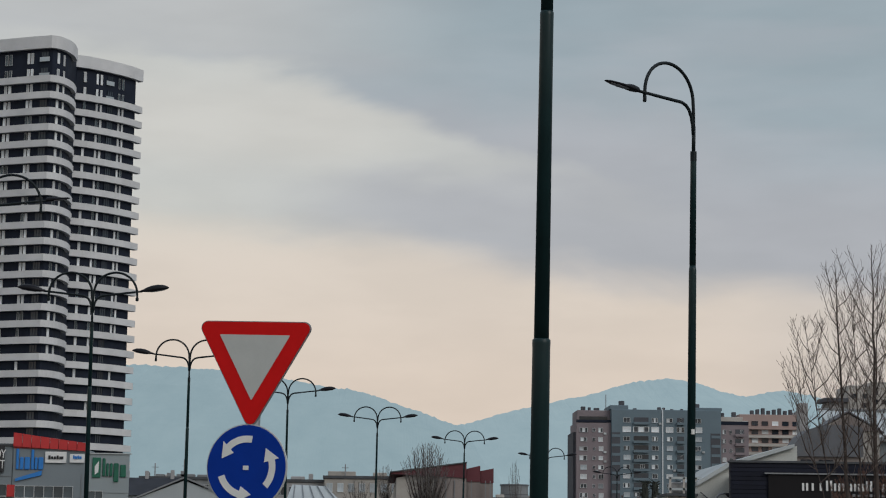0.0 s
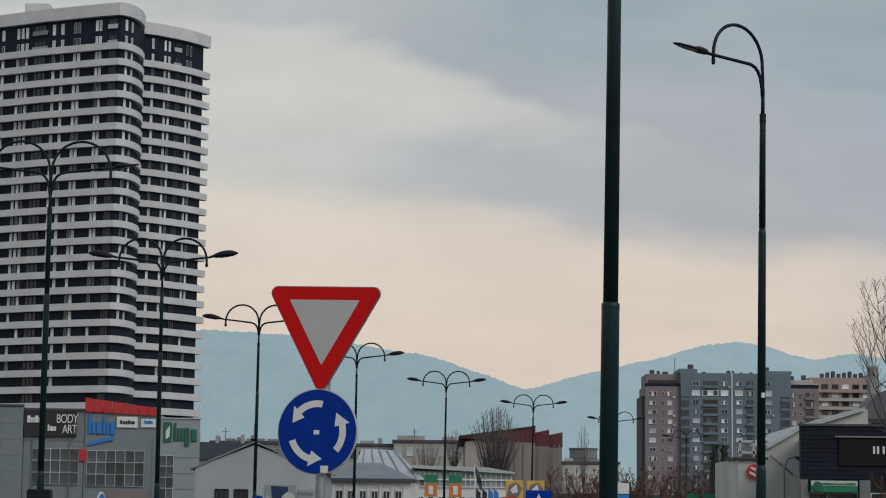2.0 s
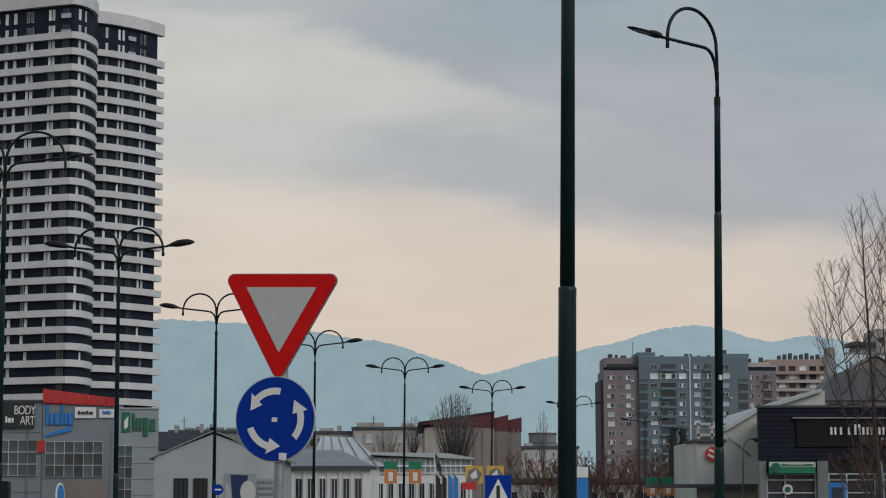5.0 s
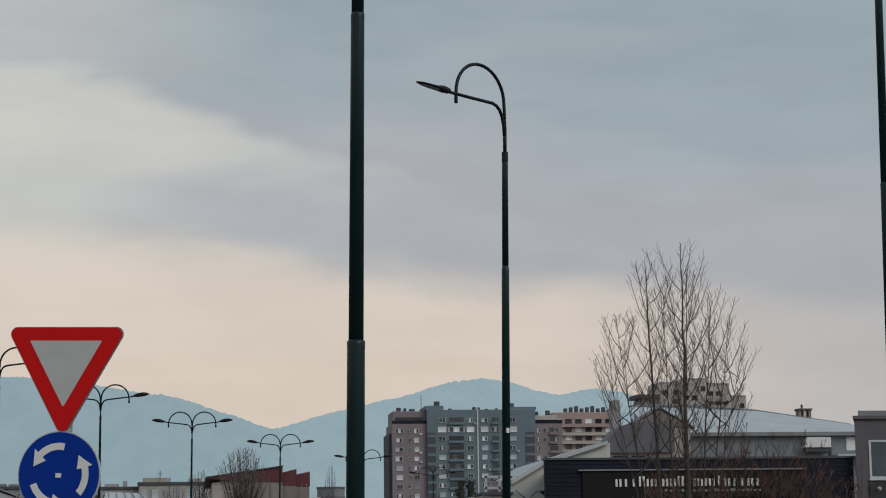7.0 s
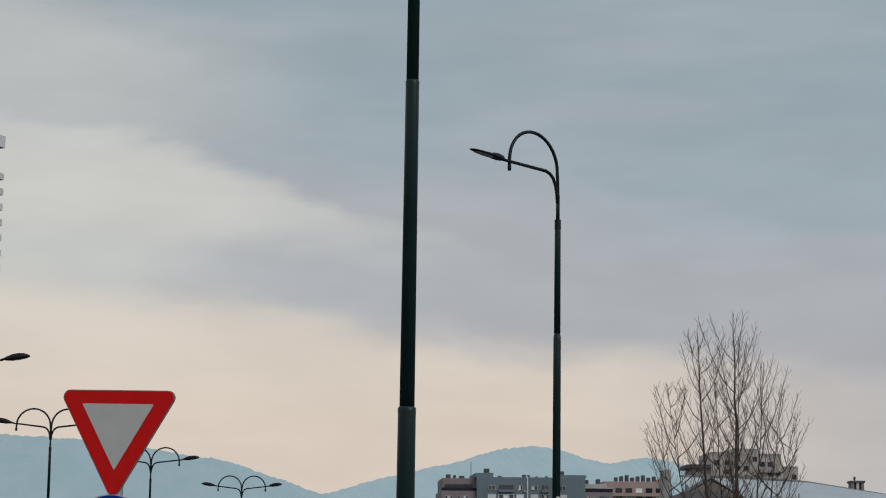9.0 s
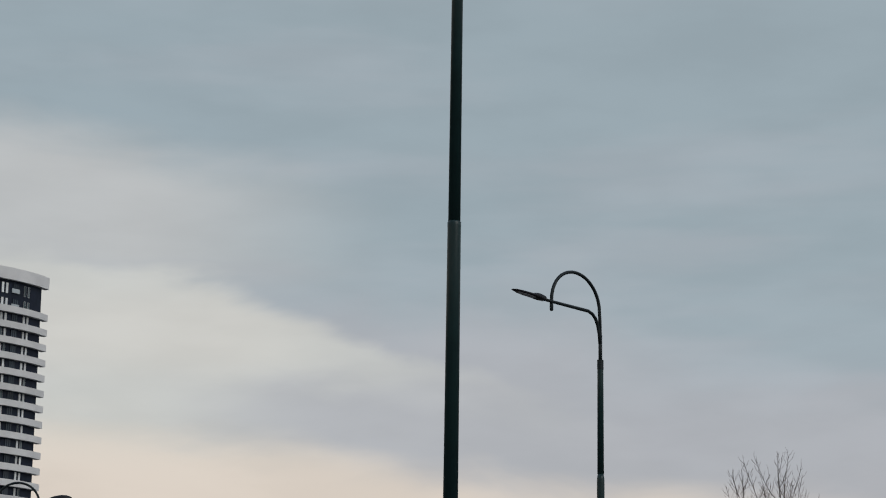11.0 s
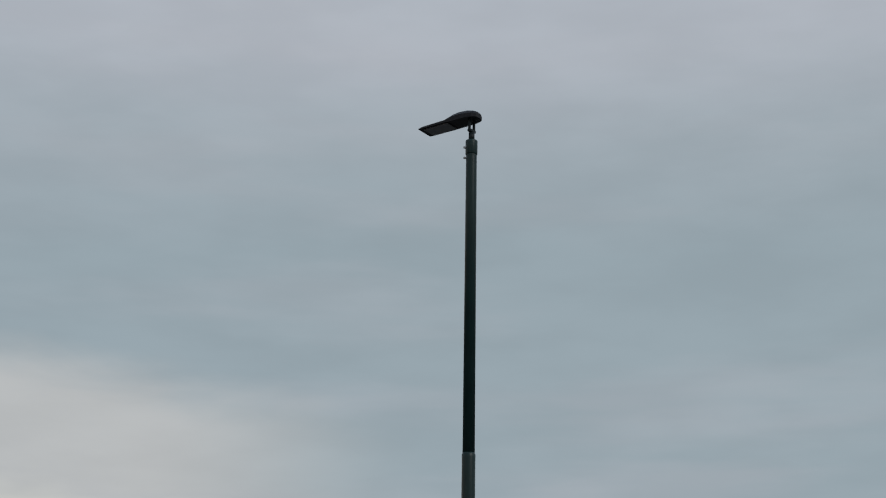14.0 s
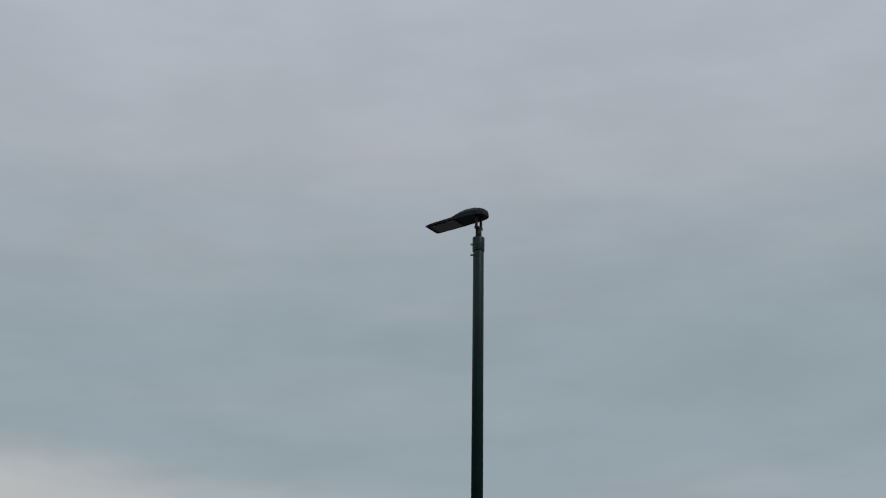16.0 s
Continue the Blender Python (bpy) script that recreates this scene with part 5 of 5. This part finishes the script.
for x, y in ((-0.62, 120), (0.8, 120)):
    banner(x, y, 2.9, 0.72, 1.25, SIGN_GREEN, SIGN_ORANGE, "orange and green advertising banner on a pole")
for x in (15.75, 16.75):
    banner(x, 130, 2.2, 0.75, 1.15, SIGN_GREEN, SIGN_ORANGE, "small orange and green advertising banner")
for x in (4.15, 5.35):
    b = thing("billboard", x, 118, 0, "yellow and brown poster panel with a white mark", "billboard", "poster panels")
    part("panel", Shape().box(-0.5, 0.5, 0, 0.06, 2.85, 3.85, 0.01), SIGN_YELLOW, b)
    part("picture", Shape().front([(-0.45, 2.95), (0.2, 2.9), (0.45, 3.4), (0.1, 3.75), (-0.3, 3.6)], -0.02, 0.0), WALL_BROWN, b)
    part("mark", Shape().front([(-0.1, 3.1), (0.2, 3.2), (0.1, 3.65), (-0.25, 3.3)], -0.04, -0.02), LETTER_WHITE, b)
    part("post", Shape().box(-0.05, 0.05, 0.06, 0.12, 0, 3.8), GALVANISED, b)
for i, (x, m) in enumerate(((2.05, BLACK_SIGN), (2.4, BLACK_SIGN), (2.75, LOGO_BLUE), (3.05, LOGO_BLUE))):
    f = thing("flag_banner", x, 116, 0, "narrow dark blue upright flag banner", "banner", "upright flags")
    part("pole", Shape().tube([(-0.12, 0, 0), (-0.12, 0, 3.4)], 0.02, 6), GALVANISED, f)
    part("cloth", Shape().front([(-0.1, 1.0), (0.12, 1.0), (0.14, 3.1), (-0.1, 3.35)], -0.01, 0.01), m, f)
flag = thing("flag", 1.86, 117, 0, "dark flag hanging limp from a white pole", "flag")
part("pole", Shape().tube([(0, 0, 0), (0, 0, 4.7)], 0.03, 8), FRAME_WHITE, flag)
part("cloth", Shape().rings([[(0.03 + a, b, z), (0.03 + a + w, b + 0.05, z - 0.08), (0.03 + a + w, b + 0.07, z - 0.08), (0.03 + a, b + 0.02, z)] for z, a, w, b in ((3.3, 0.28, 0.1, 0.0), (3.6, 0.16, 0.24, 0.03), (4.0, 0.05, 0.28, -0.02), (4.35, 0.0, 0.24, 0.02), (4.6, 0.0, 0.05, 0.0))]), BLACK_SIGN, flag, "dark folded cloth")
cars_rail = thing("advertising_box", 3.1, 116, 0, "small red advertising panel", "sign")
part("panel", Shape().box(0.3, 1.1, 0, 0.1, 2.5, 2.9), RED_PANEL, cars_rail)
part("post", Shape().box(0.65, 0.72, 0.02, 0.08, 0, 2.5), GALVANISED, cars_rail)
for x in (19.72, 20.45):
    cy = thing("cut_tree_trunk", x, 150, 0, "tall dark pruned tree trunk", "tree", "dark pruned trunks")
    s = Shape()
    s.tube([(0, 0, 0), (0.02, 0, 3), (-0.03, 0, 5), (0.03, 0, 6.4), (0, 0, 7.15)], [0.32, 0.3, 0.27, 0.25, 0.16], 8)
    part("trunk", s, EVERGREEN, cy)
    s = Shape()
    r7 = random.Random(int(x * 10))
    for i in range(60):
        a, z = r7.uniform(0, 6.28), r7.uniform(5.0, 7.1)
        s.tube([(0, 0, z), (0.42 * math.cos(a), 0.42 * math.sin(a), z + r7.uniform(0.0, 0.3))], [0.06, 0.02], 4)
    part("stubs", s, EVERGREEN, cy)


# ---- trees ----
def grow(s_big, s_small, rng, p, d, length, r, depth, spread, up, kids, thin):
    """A limb that bends upwards and carries finer ones."""
    n = 5 if depth > 1 else 3
    pts, rad, q, w = [p], [r], Vector(p), Vector(d).normalized()
    for i in range(n):
        w = (w + Vector((rng.uniform(-1, 1), rng.uniform(-1, 1), 0)) * (0.05 if depth > 2 else 0.1) + Vector((0, 0, up * (0.12 if depth > 2 else 1.0)))).normalized()
        q = q + w * (length / n)
        pts.append(tuple(q))
        rad.append(max(r * (1 - 0.85 * (i + 1) / n), thin))
    (s_big if depth > 1 else s_small).tube(pts, rad, 6 if depth > 2 else (4 if depth > 1 else 3), cap=False)
    if depth == 0:
        return
    for k in range(kids[depth]):
        t = rng.uniform(0.40 if depth > 2 else 0.15, 0.97)
        i = min(int(t * n), n - 1)
        a, b = Vector(pts[i]), Vector(pts[i + 1])
        at = a.lerp(b, t * n - i)
        w0 = (b - a).normalized()
        out = Vector((math.cos(rng.uniform(0, 6.283)), math.sin(rng.uniform(0, 6.283)), 0))
        nd = (w0 + out * spread).normalized()
        grow(s_big, s_small, rng, tuple(at), nd, length * rng.uniform(0.28, 0.5) * (1.15 - 0.6 * t), max(r * 0.38, thin), depth - 1, spread, up, kids, thin)


def bare_tree(name, x, y, label, stems, seed, mat, twig, kids, spread=0.75, up=0.12, thin=0.012, z=0.0):
    """stems: foot x, foot y, sideways pull x and y, length, radius."""
    rng = random.Random(seed)
    t = thing(name, x, y, z, label, "tree")
    big, small = Shape(), Shape()
    for fx, fy, px, py, L, r in stems:
        grow(big, small, rng, (fx, fy, 0), (px, py, 1), L, r, 3, spread, up, kids, thin)
    part("trunk", big, mat, t, "several upright trunks and limbs", smooth=True)
    part("crown", small, twig, t, "fine bare twigs", kind="stuff")
    return t


def crown_half_width(z):
    """The outline of the tall tree's crown."""
    return float(np.interp(z, (4.0, 5.5, 7.0, 9.0, 10.4, 12.0, 13.4, 14.4, 15.2), (1.1, 2.1, 2.95, 3.5, 3.45, 2.75, 1.9, 1.1, 0.1)))


def rising(p, q, rng, sag, n=7, wob=0.03):
    """A limb from p to q that leaves sideways and ends upright."""
    p, q = Vector(p), Vector(q)
    out = []
    for i in range(n + 1):
        t = i / n
        side = t ** (1 - sag)
        out.append(Vector((p.x + (q.x - p.x) * side + rng.uniform(-wob, wob) * (0 < i < n), p.y + (q.y - p.y) * side + rng.uniform(-wob, wob) * (0 < i < n), p.z + (q.z - p.z) * t)))
    return out


def at_height(line, z):
    for a, b in zip(line, line[1:]):
        if a.z <= z <= b.z:
            return a.lerp(b, (z - a.z) / max(b.z - a.z, 1e-6))
    return line[-1]


def twigs(shape, rng, line, start, gap, size, thin):
    """Short upswept twigs to both sides of a limb, and finer ones on them."""
    total = sum((b - a).length for a, b in zip(line, line[1:]))
    s_at, turn = start * total, rng.uniform(0, 6.28)
    while s_at < total:
        left_over, k = s_at, 0
        while k < len(line) - 2 and left_over > (line[k + 1] - line[k]).length:
            left_over -= (line[k + 1] - line[k]).length
            k += 1
        way = (line[k + 1] - line[k]).normalized()
        at = line[k] + way * left_over
        turn += 2.4 + rng.uniform(-0.5, 0.5)
        out = Vector((math.cos(turn), 0.8 * math.sin(turn), 0.0))
        L = size * rng.uniform(0.55, 1.25) * (1.1 - 0.55 * s_at / total)
        d1 = (way * 0.8 + out * 0.65).normalized()
        d2 = (d1 + Vector((0, 0, 0.75))).normalized()
        p1, p2 = at + d1 * L * 0.5, at + d1 * L * 0.5 + d2 * L * 0.5
        shape.tube([at, p1, p2], [thin * 1.25, thin, thin * 0.6], 3, cap=False)
        for q, w in ((at.lerp(p1, 0.6), 1), (p1, -1), (p1.lerp(p2, 0.55), 1)):
            if rng.random() < 0.75:
                o2 = Vector((out.y, -out.x, 0)) * w * rng.uniform(0.2, 0.9) + out * rng.uniform(-0.5, 0.7)
                shape.tube([q, q + (d2 + o2 * 0.55).normalized() * L * rng.uniform(0.2, 0.42)], [thin * 0.85, thin * 0.55], 3, cap=False)
        s_at += gap * rng.uniform(0.6, 1.4)


def tall_tree(x, y):
    """Several straight leaders out of one foot, each with limbs that sweep out and up to the crown's outline."""
    rng = random.Random(12)
    t = thing("bare_tree", x, y, 0, "tall leafless poplar with several upright leaders before the shop", "tree")
    crown = Shape()
    for bx, by, tx, ty, top, r, sag in ((0.05, 0.0, 0.0, 0.0, 14.8, 0.155, 0.0), (-0.12, 0.15, 0.3, 0.3, 13.7, 0.08, 0.0), (-0.7, 0.0, -1.55, 0.1, 14.1, 0.125, 0.5), (-0.4, -0.1, -0.9, -0.3, 12.9, 0.062, 0.4),
                                        (0.15, 0.0, 1.3, 0.1, 12.7, 0.072, 0.25), (0.25, 0.1, 2.0, -0.2, 11.6, 0.052, 0.2), (-0.8, 0.1, -2.9, 0.2, 11.8, 0.05, 0.3), (0.3, -0.1, 2.6, 0.1, 10.6, 0.04, 0.1), (-0.9, -0.1, -3.5, -0.1, 10.2, 0.04, 0.2)):
        leader = rising((bx, by, 0.0), (tx, ty, top), rng, sag, 16, 0.035)
        s = Shape()
        s.tube(leader, [max(r * (1 - 0.93 * (i / 16) ** 0.85), 0.011) for i in range(17)], 7)
        trunk = part("trunk", s, BARK, t, "straight grey-brown leader", smooth=True)
        limbs = Shape()
        z, turn = 4.6 + rng.uniform(0, 0.9), rng.uniform(0, 6.28)
        while z < top - 0.7:
            at = at_height(leader, z)
            turn += 2.4 + rng.uniform(-0.6, 0.6)
            rise = min(rng.uniform(1.6, 3.4), (top - z) * 0.88)
            reach = rise * rng.uniform(0.42, 0.72)
            ex, ey = at.x + math.cos(turn) * reach, at.y + math.sin(turn) * reach * 0.8
            edge = crown_half_width(z + rise)
            ex = max(-0.45 - edge * rng.uniform(0.95, 1.06), min(edge * rng.uniform(0.95, 1.06) - 0.45, ex))
            limb = rising(at, (ex, ey, z + rise), rng, 0.36, 6, 0.014)
            lr = 0.024 * (1 - 0.5 * z / top) + 0.003 * rise
            limbs.tube(limb, [max(lr * (1 - i / 6.5), 0.009) for i in range(7)], 5, cap=False)
            twigs(crown, rng, limb, 0.10, 0.14, 0.62, 0.0056)
            z += rng.uniform(0.31, 0.60)
        twigs(crown, rng, [p for p in leader if p.z > 7.0], 0.1, 0.17, 0.55, 0.0056)
        part("branchwork", limbs, BARK, trunk, "upswept bare branchwork", smooth=True, kind="stuff")
    part("crown", crown, TWIG, t, "fine bare twigs", kind="stuff")
    return t


tall_tree(20.76, 85)
for i, (x, y, h, w) in enumerate(((24.0, 96, 6.0, 0.5), (26.2, 95, 6.6, 0.55), (28.0, 96, 7.0, 0.55), (29.8, 97, 6.0, 0.5), (21.8, 94, 4.6, 0.5), (32, 97, 5.0, 0.5), (23.0, 95, 5.2, 0.5))):
    bare_tree("bare_shrub", x, y, "reddish leafless shrub before the dark shop", [(k * 0.25 - 0.5, 0, (k - 2) * 0.18, 0.05, h * (1 - 0.1 * abs(k - 2)), 0.035) for k in range(5)], 20 + i, BARK, TWIG_RED, (0, 4, 6, 8), 0.6, 0.1, 0.007)


def fan_tree(x, y, h, w, fork, seed, count, thin):
    """A far leafless tree: a short trunk that forks low into a fan of limbs with fine twigs all over."""
    rng = random.Random(seed)
    t = thing("bare_tree", x, y, 0, "grey leafless tree with a fan of fine limbs", "tree", "bare trees among the low buildings")
    trunk, crown = Shape(), Shape()
    trunk.tube([(0, 0, 0), (0.03, 0, fork * 0.6), (0, 0, fork * 1.15)], [w * 0.055, w * 0.045, w * 0.035], 7)
    for i in range(count):
        a, out = i * 2.4, math.sqrt((i + 0.5) / count)
        ex, ey = math.cos(a) * out * w / 2, math.sin(a) * out * w / 2
        top = h - (h - fork) * 0.42 * out ** 2.2 * rng.uniform(0.85, 1.1)
        limb = rising((0, 0, fork * rng.uniform(0.8, 1.1)), (ex, ey, top), rng, 0.25, 7, w * 0.008)
        trunk.tube(limb, [max(w * 0.018 * (1 - k / 7.5), thin) for k in range(8)], 5, cap=False)
        twigs(crown, rng, limb, 0.22, h * 0.012, w * 0.17, thin * 0.8)
    part("trunk", trunk, BARK, t, "forked trunk and limbs", smooth=True)
    part("crown", crown, TWIG_GREY, t, "fine bare twigs", kind="stuff")


for x, y, h, w, fork, seed, count in ((5.3, 205, 12.6, 5.4, 4.6, 41, 38), (1.4, 228, 11.4, 2.6, 6.5, 42, 16), (20.5, 300, 15.4, 2.1, 6.0, 43, 14), (-1.6, 229, 9.9, 4.0, 4.5, 44, 14)):
    fan_tree(x, y, h, w, fork, seed, count, 0.018)
for i in range(24):
    rr = random.Random(60 + i)
    x, y = 10.3 + i * 0.92 + rr.uniform(-0.4, 0.4), 165 + rr.uniform(-8, 8)
    bare_tree("bare_shrub", x, y, "reddish-brown leafless bush beside the road", [(k * 0.3 - 0.6, 0, (k - 2) * 0.2, 0.05, rr.uniform(3.6, 5.6), 0.05) for k in range(5)], 80 + i, BARK, TWIG_RED, (0, 4, 6, 7), 0.75, 0.08, 0.014)
slab_house("low_shops", 8.0, 172, 22, 8, 3.4, WALL_BEIGE, "row of low beige sheds behind bushes", cols=10, top=1)
